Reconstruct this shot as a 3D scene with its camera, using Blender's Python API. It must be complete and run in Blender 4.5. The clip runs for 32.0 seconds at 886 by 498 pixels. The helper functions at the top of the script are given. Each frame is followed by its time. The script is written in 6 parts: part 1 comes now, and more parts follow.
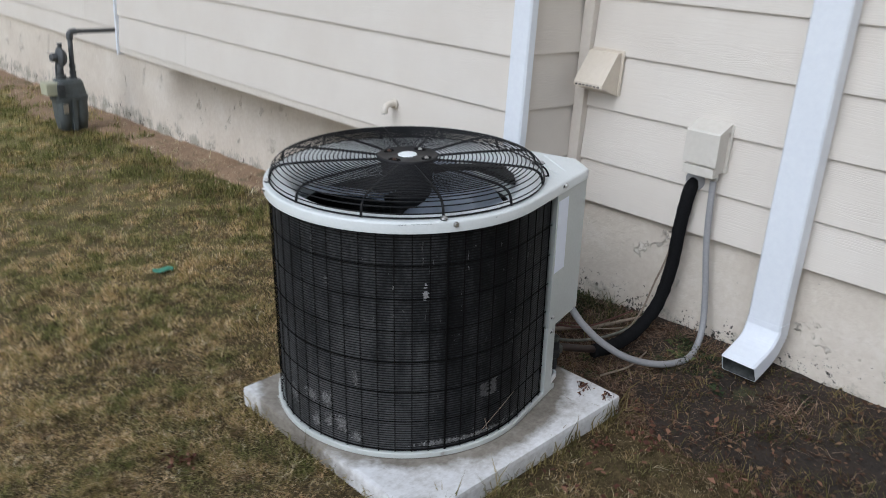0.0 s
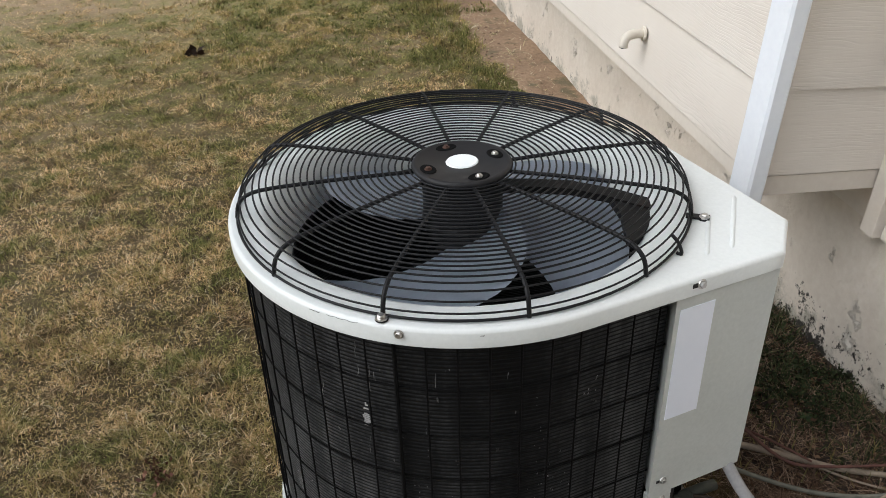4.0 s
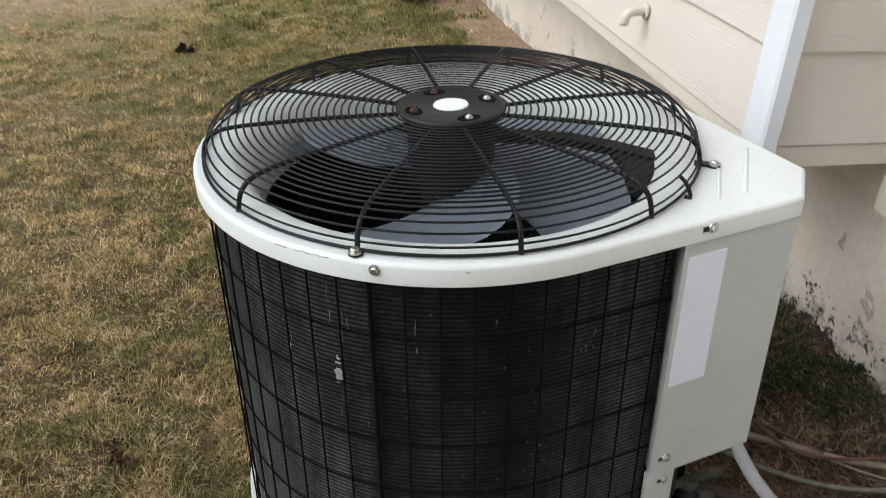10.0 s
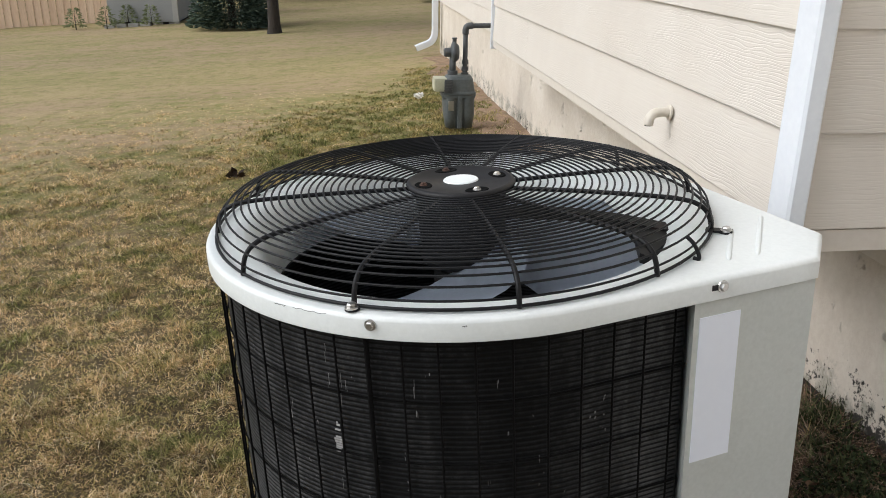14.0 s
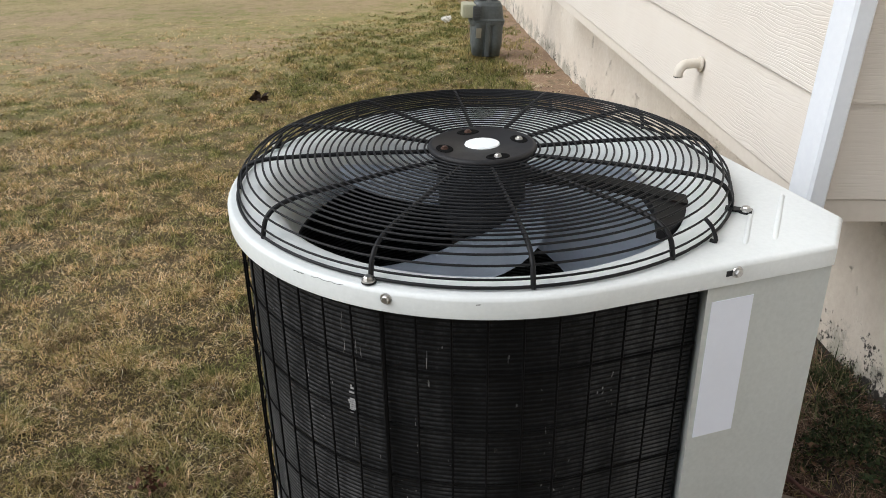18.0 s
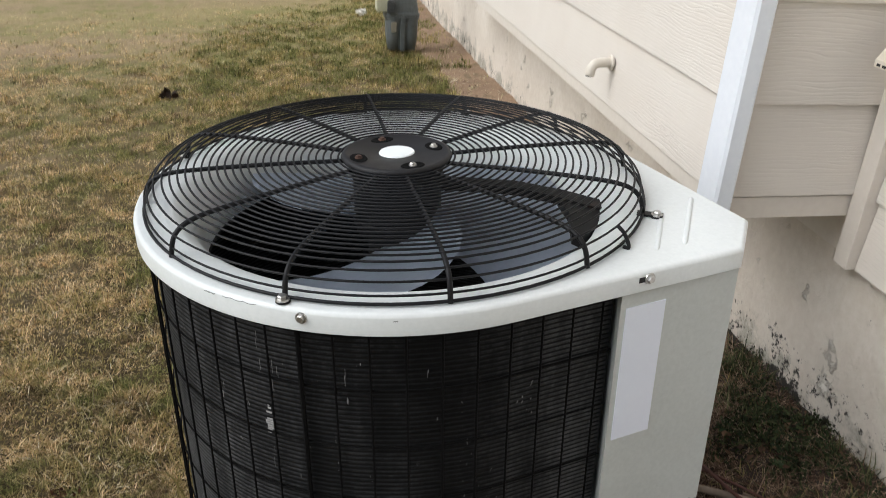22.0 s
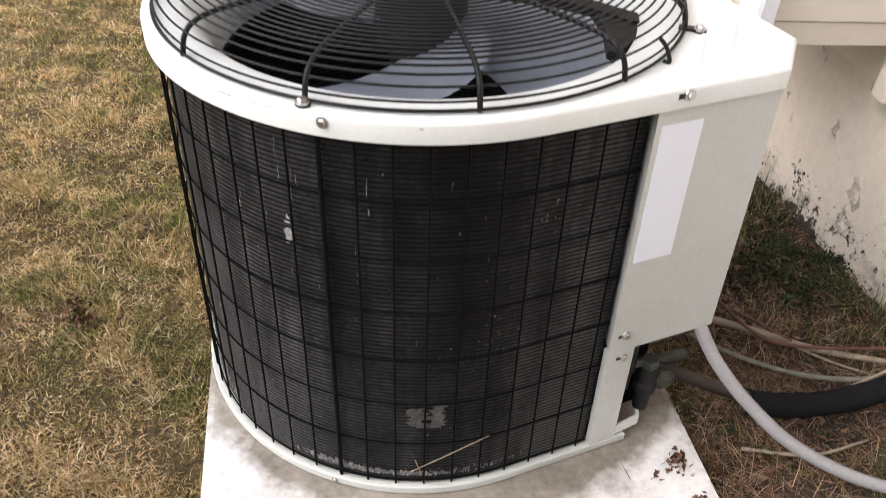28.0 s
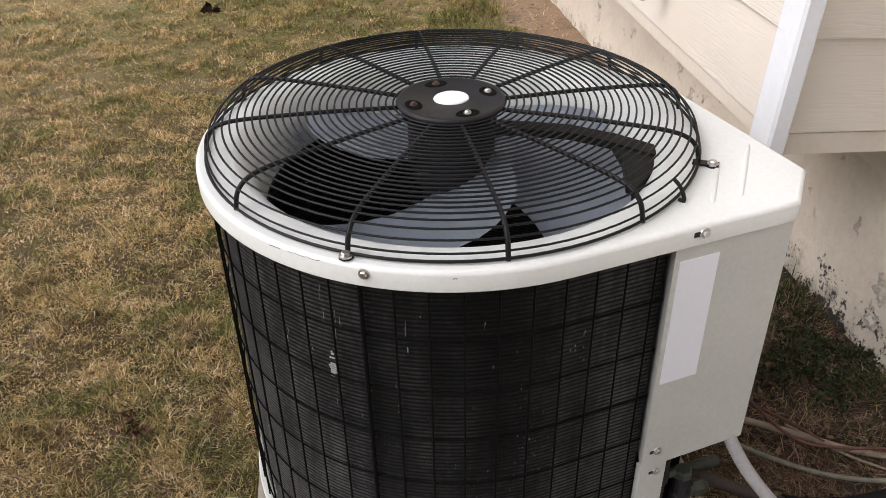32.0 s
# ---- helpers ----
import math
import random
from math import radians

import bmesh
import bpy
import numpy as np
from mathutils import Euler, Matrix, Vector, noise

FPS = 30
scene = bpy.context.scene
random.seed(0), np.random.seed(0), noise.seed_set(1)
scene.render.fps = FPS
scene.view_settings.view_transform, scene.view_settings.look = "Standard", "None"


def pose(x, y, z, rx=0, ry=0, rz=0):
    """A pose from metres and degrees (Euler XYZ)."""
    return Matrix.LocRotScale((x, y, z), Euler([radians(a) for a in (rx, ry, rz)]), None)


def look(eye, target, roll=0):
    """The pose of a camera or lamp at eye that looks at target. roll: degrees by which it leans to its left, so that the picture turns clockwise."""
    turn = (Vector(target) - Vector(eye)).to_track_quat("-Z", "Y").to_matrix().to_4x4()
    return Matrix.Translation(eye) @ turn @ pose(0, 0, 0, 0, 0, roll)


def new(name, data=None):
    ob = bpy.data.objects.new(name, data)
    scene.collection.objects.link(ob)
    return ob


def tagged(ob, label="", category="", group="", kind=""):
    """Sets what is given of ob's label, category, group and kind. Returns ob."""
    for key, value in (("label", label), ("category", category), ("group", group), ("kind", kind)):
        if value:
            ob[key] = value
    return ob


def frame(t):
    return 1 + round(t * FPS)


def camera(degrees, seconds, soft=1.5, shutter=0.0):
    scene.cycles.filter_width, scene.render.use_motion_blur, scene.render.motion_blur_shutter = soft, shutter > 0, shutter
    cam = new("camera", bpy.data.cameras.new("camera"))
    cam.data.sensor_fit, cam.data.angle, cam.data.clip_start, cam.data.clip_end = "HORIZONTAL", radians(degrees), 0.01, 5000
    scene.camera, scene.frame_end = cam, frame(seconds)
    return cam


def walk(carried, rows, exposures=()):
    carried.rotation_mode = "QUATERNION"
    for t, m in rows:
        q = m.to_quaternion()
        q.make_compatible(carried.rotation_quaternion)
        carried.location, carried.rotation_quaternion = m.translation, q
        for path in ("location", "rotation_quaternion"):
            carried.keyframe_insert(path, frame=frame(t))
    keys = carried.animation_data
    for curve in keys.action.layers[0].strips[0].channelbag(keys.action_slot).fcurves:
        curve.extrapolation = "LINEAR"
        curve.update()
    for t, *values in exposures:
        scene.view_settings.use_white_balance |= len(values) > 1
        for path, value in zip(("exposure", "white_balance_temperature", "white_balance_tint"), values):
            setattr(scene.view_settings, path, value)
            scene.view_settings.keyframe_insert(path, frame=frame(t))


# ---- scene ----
cam = camera(56.2, 32.0, soft=0.9, shutter=0.5)
METRES, EYE, TILT, LEAN, TURN = 2.756, 1.5, 0.0, 0.0, -43.8
# the lawn, the pad and the unit lean three degrees away from the house; the path was taken square to the unit
LEAN_AT = Matrix.Translation((2.45, 1.9, 0.0))
SETTLED = LEAN_AT @ pose(0, 0, 0, 0.43, 3.0, 0).inverted() @ LEAN_AT.inverted()
ROWS = [
    (0.0, 0.0, 0.0, 0.0, 0.39, -22.35, -0.95),
    (0.5, 0.0623, 0.1418, -0.004, 6.29, -26.49, -3.08),
    (1.0, 0.1391, 0.2508, -0.0119, 17.56, -28.93, -1.32),
    (1.5, 0.1771, 0.3236, -0.013, 22.2, -31.63, 1.01),
    (2.0, 0.1746, 0.3902, -0.0133, 23.1, -32.68, 1.25),
    (2.5, 0.2041, 0.4325, -0.0107, 27.87, -33.19, 0.43),
    (3.0, 0.221, 0.4428, -0.0072, 32.45, -33.15, 0.94),
    (3.5, 0.2208, 0.4438, -0.0072, 32.89, -32.18, 1.77),
    (5.5, 0.2205, 0.4394, 0.0003, 34.73, -31.68, 0.77),
    (6.0, 0.2179, 0.4401, 0.0013, 34.42, -30.39, 0.52),
    (6.5, 0.2188, 0.4393, 0.0033, 34.15, -29.54, 0.52),
    (7.0, 0.2217, 0.4439, 0.0056, 33.71, -28.98, 1.2),
    (7.5, 0.221, 0.4482, 0.0058, 33.68, -28.88, 1.3),
    (8.0, 0.2157, 0.4545, -0.0051, 33.35, -30.57, 0.31),
    (8.5, 0.2163, 0.4607, -0.0144, 31.97, -32.62, 0.76),
    (9.0, 0.2136, 0.4686, -0.038, 30.02, -32.9, 1.93),
    (9.5, 0.2168, 0.4652, -0.0529, 30.76, -32.25, 1.93),
    (10.0, 0.2165, 0.4577, -0.0706, 33.46, -29.95, 0.45),
    (10.5, 0.2309, 0.46, -0.0924, 34.2, -23.79, 1.22),
    (11.0, 0.2379, 0.4604, -0.1144, 33.95, -21.41, 0.04),
    (11.5, 0.2382, 0.4586, -0.1157, 34.05, -19.88, -0.16),
    (12.0, 0.2369, 0.4595, -0.117, 34.49, -19.54, -0.28),
    (12.5, 0.2384, 0.4592, -0.1138, 34.91, -19.88, 0.2),
    (13.0, 0.2414, 0.4594, -0.1107, 35.42, -20.17, 0.89),
    (13.5, 0.2427, 0.4605, -0.1091, 36.11, -20.4, 1.64),
    (15.5, 0.2446, 0.4686, -0.0965, 37.72, -21.95, 3.02),
    (16.0, 0.242, 0.4714, -0.0974, 37.8, -25.03, 1.45),
    (16.5, 0.2414, 0.4719, -0.0917, 38.05, -26.84, 0.47),
    (17.0, 0.2409, 0.4728, -0.086, 38.5, -27.18, 0.38),
    (17.5, 0.242, 0.4705, -0.0822, 38.81, -26.61, 0.66),
    (18.0, 0.2418, 0.4687, -0.0802, 38.92, -26.05, 0.74),
    (18.5, 0.2425, 0.4676, -0.0785, 39.03, -25.86, 0.8),
    (19.0, 0.2436, 0.4673, -0.0771, 39.13, -25.68, 1.0),
    (19.5, 0.2429, 0.4678, -0.0754, 39.2, -25.44, 1.37),
    (20.0, 0.2408, 0.4687, -0.0723, 39.31, -25.71, 1.42),
    (20.5, 0.2417, 0.4696, -0.0692, 39.24, -26.33, 1.23),
    (21.0, 0.2388, 0.4741, -0.0628, 37.5, -28.7, 0.09),
    (21.5, 0.2358, 0.4817, -0.0603, 34.48, -31.67, -0.7),
    (22.0, 0.239, 0.4776, -0.0721, 33.43, -26.73, -0.26),
    (22.5, 0.2449, 0.4661, -0.104, 33.82, -23.83, 0.3),
    (23.0, 0.2398, 0.4679, -0.1098, 28.67, -22.82, 0.18),
    (23.5, 0.2341, 0.4636, -0.1116, 26.01, -23.47, -0.08),
    (24.0, 0.2405, 0.4608, -0.1114, 29.8, -24.11, 0.11),
    (24.5, 0.2467, 0.4636, -0.1107, 32.25, -25.63, -0.02),
    (25.0, 0.2488, 0.4731, -0.1292, 33.26, -29.39, -0.16),
    (25.5, 0.235, 0.4855, -0.1525, 32.23, -33.89, -0.97),
    (27.5, 0.2235, 0.4874, -0.1246, 34.24, -38.12, -1.77),
    (28.0, 0.227, 0.4788, -0.0917, 34.72, -37.85, -1.67),
    (28.5, 0.2272, 0.4773, -0.0732, 35.14, -36.5, -1.72),
    (29.0, 0.2253, 0.4759, -0.0586, 35.28, -35.87, -0.56),
    (29.5, 0.2257, 0.477, -0.0516, 35.45, -35.26, 0.72),
    (30.0, 0.2242, 0.478, -0.0534, 35.6, -34.86, 0.74),
    (30.5, 0.2231, 0.479, -0.0546, 35.33, -34.4, 0.56),
    (31.0, 0.2259, 0.4778, -0.0514, 35.17, -34.16, 0.79),
    (31.5, 0.2275, 0.4769, -0.0497, 35.55, -33.82, 0.85),
    (32.0, 0.2289, 0.4761, -0.0465, 35.79, -33.3, 0.95),
]
EXPOSURES = [(0.0, -0.45, 5620, 9), (1.0, -0.33, 5820, 10), (2.0, -0.15, 6020, 9), (3.5, -0.13, 6100, 9), (7.5, -0.12, 6080, 9), (10.0, -0.02, 6120, 9), (11.0, -0.16, 6120, 9), (13.0, -0.04, 6120, 9), (20.5, -0.03, 6100, 9), (24.0, -0.13, 6170, 9), (25.0, 0.17, 6230, 10), (27.5, 0.64, 6480, 15), (28.5, 0.42, 6480, 15), (30.0, 0.10, 6460, 15), (32.0, 0.08, 6460, 15)]
walk(cam, [(t, SETTLED @ pose(0, 0, EYE, TILT, LEAN, TURN) @ pose(METRES * x, METRES * y, METRES * z, 90 + pitch, roll, yaw)) for t, x, y, z, yaw, pitch, roll in ROWS], EXPOSURES)

# ---- light: overcast sky ----
SUN_EL, SUN_AZ = radians(43), radians(264)
world = bpy.data.worlds.new("overcast_sky")
scene.world = world
world.use_nodes = True
wn = world.node_tree
sky = wn.nodes.new("ShaderNodeTexSky")
sky.sky_type, sky.sun_disc = "NISHITA", False
sky.sun_elevation, sky.sun_rotation = SUN_EL, SUN_AZ
sky.air_density, sky.dust_density, sky.ozone_density = 1.0, 4.0, 0.6
soften = wn.nodes.new("ShaderNodeHueSaturation")
soften.inputs["Saturation"].default_value = 0.35
wn.links.new(sky.outputs[0], soften.inputs["Color"])
bg = next(n for n in wn.nodes if n.type == "BACKGROUND")
bg.inputs[1].default_value = 0.15
wn.links.new(soften.outputs[0], bg.inputs[0])
sun = new("sun", bpy.data.lights.new("sun", "SUN"))
sun.data.energy, sun.data.angle, sun.data.color = 1.4, radians(60), (1.0, 0.985, 0.96)
sun_from = Vector((math.sin(SUN_AZ) * math.cos(SUN_EL), math.cos(SUN_AZ) * math.cos(SUN_EL), math.sin(SUN_EL)))
sun.matrix_world = look(sun_from * 30, (0, 0, 0))


# ---- materials ----
def tree_of(name):
    m = bpy.data.materials.new(name)
    m.use_nodes = True
    t = m.node_tree
    b = next(n for n in t.nodes if n.type == "BSDF_PRINCIPLED")
    return m, t, b


def node(t, kind, **inputs):
    n = t.nodes.new(kind)
    for k, v in inputs.items():
        n.inputs[k.replace("_", " ")].default_value = v
    return n


def coords(t, space, scale=(1, 1, 1), jitter=False):
    """Position in the world or on the object, stretched, with an offset for each object where asked."""
    if space == "world":
        out = t.nodes.new("ShaderNodeNewGeometry").outputs["Position"]
    else:
        out = t.nodes.new("ShaderNodeTexCoord").outputs["Object"]
    if jitter:
        info = t.nodes.new("ShaderNodeObjectInfo")
        mul = node(t, "ShaderNodeMath")
        mul.operation = "MULTIPLY"
        mul.inputs[1].default_value = 37.0
        t.links.new(info.outputs["Random"], mul.inputs[0])
        add = t.nodes.new("ShaderNodeVectorMath")
        t.links.new(out, add.inputs[0])
        t.links.new(mul.outputs[0], add.inputs[1])
        out = add.outputs[0]
    m = t.nodes.new("ShaderNodeMapping")
    m.inputs["Scale"].default_value = scale
    t.links.new(out, m.inputs[0])
    return m.outputs[0]


def noise_of(t, vec, scale, detail=5.0, rough=0.6):
    n = node(t, "ShaderNodeTexNoise", Scale=scale, Detail=detail, Roughness=rough)
    t.links.new(vec, n.inputs["Vector"])
    return n.outputs["Fac"]


def ramp_of(t, fac, stops):
    r = t.nodes.new("ShaderNodeValToRGB")
    e = r.color_ramp.elements
    while len(e) < len(stops):
        e.new(0.5)
    for el, (p, c) in zip(e, stops):
        el.position, el.color = p, (*c, 1) if len(c) == 3 else c
    t.links.new(fac, r.inputs[0])
    return r.outputs[0]


def mixed(t, fac, a, b, mode="MIX"):
    m = t.nodes.new("ShaderNodeMix")
    m.data_type, m.blend_type = "RGBA", mode
    for socket, v in ((m.inputs[0], fac), (m.inputs[6], a), (m.inputs[7], b)):
        if isinstance(v, bpy.types.NodeSocket):
            t.links.new(v, socket)
        else:
            socket.default_value = v if not isinstance(v, tuple) else (*v, 1)
    return m.outputs[2]


def spread(t, value, lo, hi, out_lo, out_hi):
    """A value carried from one span to another, held at the ends."""
    n = node(t, "ShaderNodeMapRange")
    for k, v in (("From Min", lo), ("From Max", hi), ("To Min", out_lo), ("To Max", out_hi)):
        n.inputs[k].default_value = v
    t.links.new(value, n.inputs["Value"])
    return n.outputs[0]


def combined(t, a, b, operation="ADD"):
    n = t.nodes.new("ShaderNodeMath")
    n.operation = operation
    for socket, v in zip(n.inputs, (a, b)):
        if isinstance(v, bpy.types.NodeSocket):
            t.links.new(v, socket)
        else:
            socket.default_value = v
    return n.outputs[0]


def bumped(t, b, height, strength, distance):
    n = node(t, "ShaderNodeBump", Strength=strength, Distance=distance)
    t.links.new(height, n.inputs["Height"])
    t.links.new(n.outputs[0], b.inputs["Normal"])


def surface(name, low, high, rough=0.6, metal=0.0, big=3.0, fine=60.0, stain=None, stain_at=(0.6, 0.75), stain_scale=9.0, bump=0.15, depth=0.002, space="world", stretch=(1, 1, 1), spec=0.5):
    """A surface that varies at two scales, with stains of their own shape."""
    m, t, b = tree_of(name)
    vec = coords(t, space, stretch)
    f1, f2 = noise_of(t, vec, big), noise_of(t, vec, fine, 3.0)
    half = mixed(t, 0.45, f1, f2)
    col = ramp_of(t, half, [(0.35, low), (0.65, high)])
    if stain:
        mask = ramp_of(t, noise_of(t, vec, stain_scale, 8.0, 0.7), [(stain_at[0], (0, 0, 0)), (stain_at[1], (1, 1, 1))])
        col = mixed(t, mask, col, stain)
    t.links.new(col, b.inputs["Base Color"])
    rr = ramp_of(t, f1, [(0.3, (rough * 0.85,) * 3), (0.7, (min(1, rough * 1.12),) * 3)])
    t.links.new(rr, b.inputs["Roughness"])
    b.inputs["Metallic"].default_value = metal
    b.inputs["Specular IOR Level"].default_value = spec
    if bump:
        bumped(t, b, half, bump, depth)
    return m


def siding_material(name, low, high):
    """Painted fibre-cement plank with embossed wood grain along the plank's length."""
    m, t, b = tree_of(name)
    vec = coords(t, "object", (1, 1, 1), True)
    grain_vec = coords(t, "object", (0.22, 1, 1), True)
    warp = noise_of(t, grain_vec, 7.0, 3.0)
    wave = node(t, "ShaderNodeTexWave", Scale=40.0, Distortion=15.0, Detail=2.0)
    wave.inputs["Detail Scale"].default_value = 0.55
    wave.bands_direction = "Z"
    t.links.new(grain_vec, wave.inputs["Vector"])
    streak = noise_of(t, coords(t, "object", (0.05, 1, 1), True), 130.0, 3.0)
    ridge = ramp_of(t, wave.outputs["Fac"], [(0.0, (0, 0, 0)), (0.42, (1, 1, 1)), (0.85, (0.85, 0.85, 0.85))])
    patchy = ramp_of(t, warp, [(0.44, (0.1, 0.1, 0.1)), (0.64, (1, 1, 1))])
    grain = mixed(t, patchy, streak, ridge)
    dirt = noise_of(t, vec, 2.2, 5.0)
    col = ramp_of(t, dirt, [(0.3, low), (0.7, high)])
    col = mixed(t, 0.03, col, grain, "MULTIPLY")
    t.links.new(col, b.inputs["Base Color"])
    b.inputs["Roughness"].default_value = 0.55
    b.inputs["Specular IOR Level"].default_value = 0.35
    bumped(t, b, grain, 0.5, 0.0015)
    return m


def render_material(name):
    """Painted, parged foundation: cream skim coat, pits, peeled patches and black mould near the soil."""
    m, t, b = tree_of(name)
    vec = coords(t, "world")
    big, fine = noise_of(t, vec, 2.4, 6.0), noise_of(t, vec, 45.0, 5.0)
    col = ramp_of(t, mixed(t, 0.35, big, fine), [(0.32, (0.57, 0.50, 0.415)), (0.55, (0.67, 0.605, 0.515)), (0.7, (0.74, 0.68, 0.60))])
    sep = t.nodes.new("ShaderNodeSeparateXYZ")
    t.links.new(t.nodes.new("ShaderNodeNewGeometry").outputs["Position"], sep.inputs[0])
    low = node(t, "ShaderNodeMapRange")
    for k, v in (("From Min", 0.22), ("From Max", -0.02), ("To Min", 0.0), ("To Max", 0.21)):
        low.inputs[k].default_value = v
    t.links.new(sep.outputs["Z"], low.inputs["Value"])
    speck = mixed(t, 0.5, noise_of(t, vec, 55.0, 5.0, 0.7), noise_of(t, vec, 13.0, 6.0, 0.7))
    along = spread(t, sep.outputs["Y"], 2.1, 2.9, 0.0, -0.115)
    mould = ramp_of(t, combined(t, combined(t, speck, along), low.outputs[0]), [(0.640, (0, 0, 0)), (0.685, (1, 1, 1))])
    pale = ramp_of(t, noise_of(t, vec, 7.0, 8.0, 0.75), [(0.60, (0, 0, 0)), (0.64, (1, 1, 1))])
    col = mixed(t, combined(t, pale, 0.7, "MULTIPLY"), col, (0.76, 0.71, 0.63))
    splash = ramp_of(t, combined(t, spread(t, sep.outputs["Z"], 0.16, 0.0, -0.1, 0.22), combined(t, noise_of(t, vec, 9.0, 6.0, 0.7), along)), [(0.56, (0, 0, 0)), (0.70, (0.75, 0.75, 0.75))])
    col = mixed(t, splash, col, (0.27, 0.255, 0.20))
    col = mixed(t, mould, col, (0.035, 0.03, 0.024))
    t.links.new(col, b.inputs["Base Color"])
    b.inputs["Roughness"].default_value = 0.85
    relief = mixed(t, 0.5, noise_of(t, vec, 11.0, 8.0, 0.7), pale)
    bumped(t, b, mixed(t, 0.35, relief, noise_of(t, vec, 34.0, 6.0, 0.7)), 1.0, 0.014)
    return m


def coil_material():
    """Dark dusty aluminium fins, stacked in fine level lines; lighter at the sides and lower down."""
    m, t, b = tree_of("coil_fins")
    vec = coords(t, "object")
    wave = node(t, "ShaderNodeTexWave", Scale=41.0, Distortion=0.2, Detail=1.0)
    wave.bands_direction = "Z"
    t.links.new(vec, wave.inputs["Vector"])
    dust = noise_of(t, coords(t, "object", (1, 1, 0.7)), 7.0, 8.0, 0.7)
    smear = noise_of(t, coords(t, "object", (1, 1, 0.10)), 30.0, 5.0, 0.6)
    grit = noise_of(t, vec, 110.0, 4.0, 0.7)
    lint = noise_of(t, coords(t, "object", (1, 1, 0.5)), 60.0, 8.0, 0.75)
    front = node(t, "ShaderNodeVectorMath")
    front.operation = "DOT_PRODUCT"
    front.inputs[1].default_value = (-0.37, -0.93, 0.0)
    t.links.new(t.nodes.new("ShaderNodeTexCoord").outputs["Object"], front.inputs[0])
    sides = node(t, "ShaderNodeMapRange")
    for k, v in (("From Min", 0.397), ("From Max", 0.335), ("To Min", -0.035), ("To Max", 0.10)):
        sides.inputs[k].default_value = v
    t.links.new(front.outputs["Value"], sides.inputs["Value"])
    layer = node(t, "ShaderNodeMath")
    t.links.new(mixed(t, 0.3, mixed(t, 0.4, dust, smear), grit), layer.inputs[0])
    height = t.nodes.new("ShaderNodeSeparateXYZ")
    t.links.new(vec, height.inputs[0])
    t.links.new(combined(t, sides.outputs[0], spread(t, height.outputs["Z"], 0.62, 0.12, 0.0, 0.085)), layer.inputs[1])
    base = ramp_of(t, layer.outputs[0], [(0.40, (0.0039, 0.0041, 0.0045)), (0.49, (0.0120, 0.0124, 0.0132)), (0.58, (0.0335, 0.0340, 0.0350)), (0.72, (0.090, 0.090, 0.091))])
    col = mixed(t, ramp_of(t, wave.outputs["Fac"], [(0.22, (0.9, 0.9, 0.9)), (0.5, (0, 0, 0))]), base, (0.006, 0.006, 0.006))
    col = mixed(t, ramp_of(t, lint, [(0.70, (0, 0, 0)), (0.80, (0.8, 0.8, 0.8))]), col, (0.14, 0.135, 0.13))
    t.links.new(col, b.inputs["Base Color"])
    b.inputs["Roughness"].default_value = 0.7
    b.inputs["Specular IOR Level"].default_value = 0.12
    bumped(t, b, wave.outputs["Fac"], 0.5, 0.002)
    return m


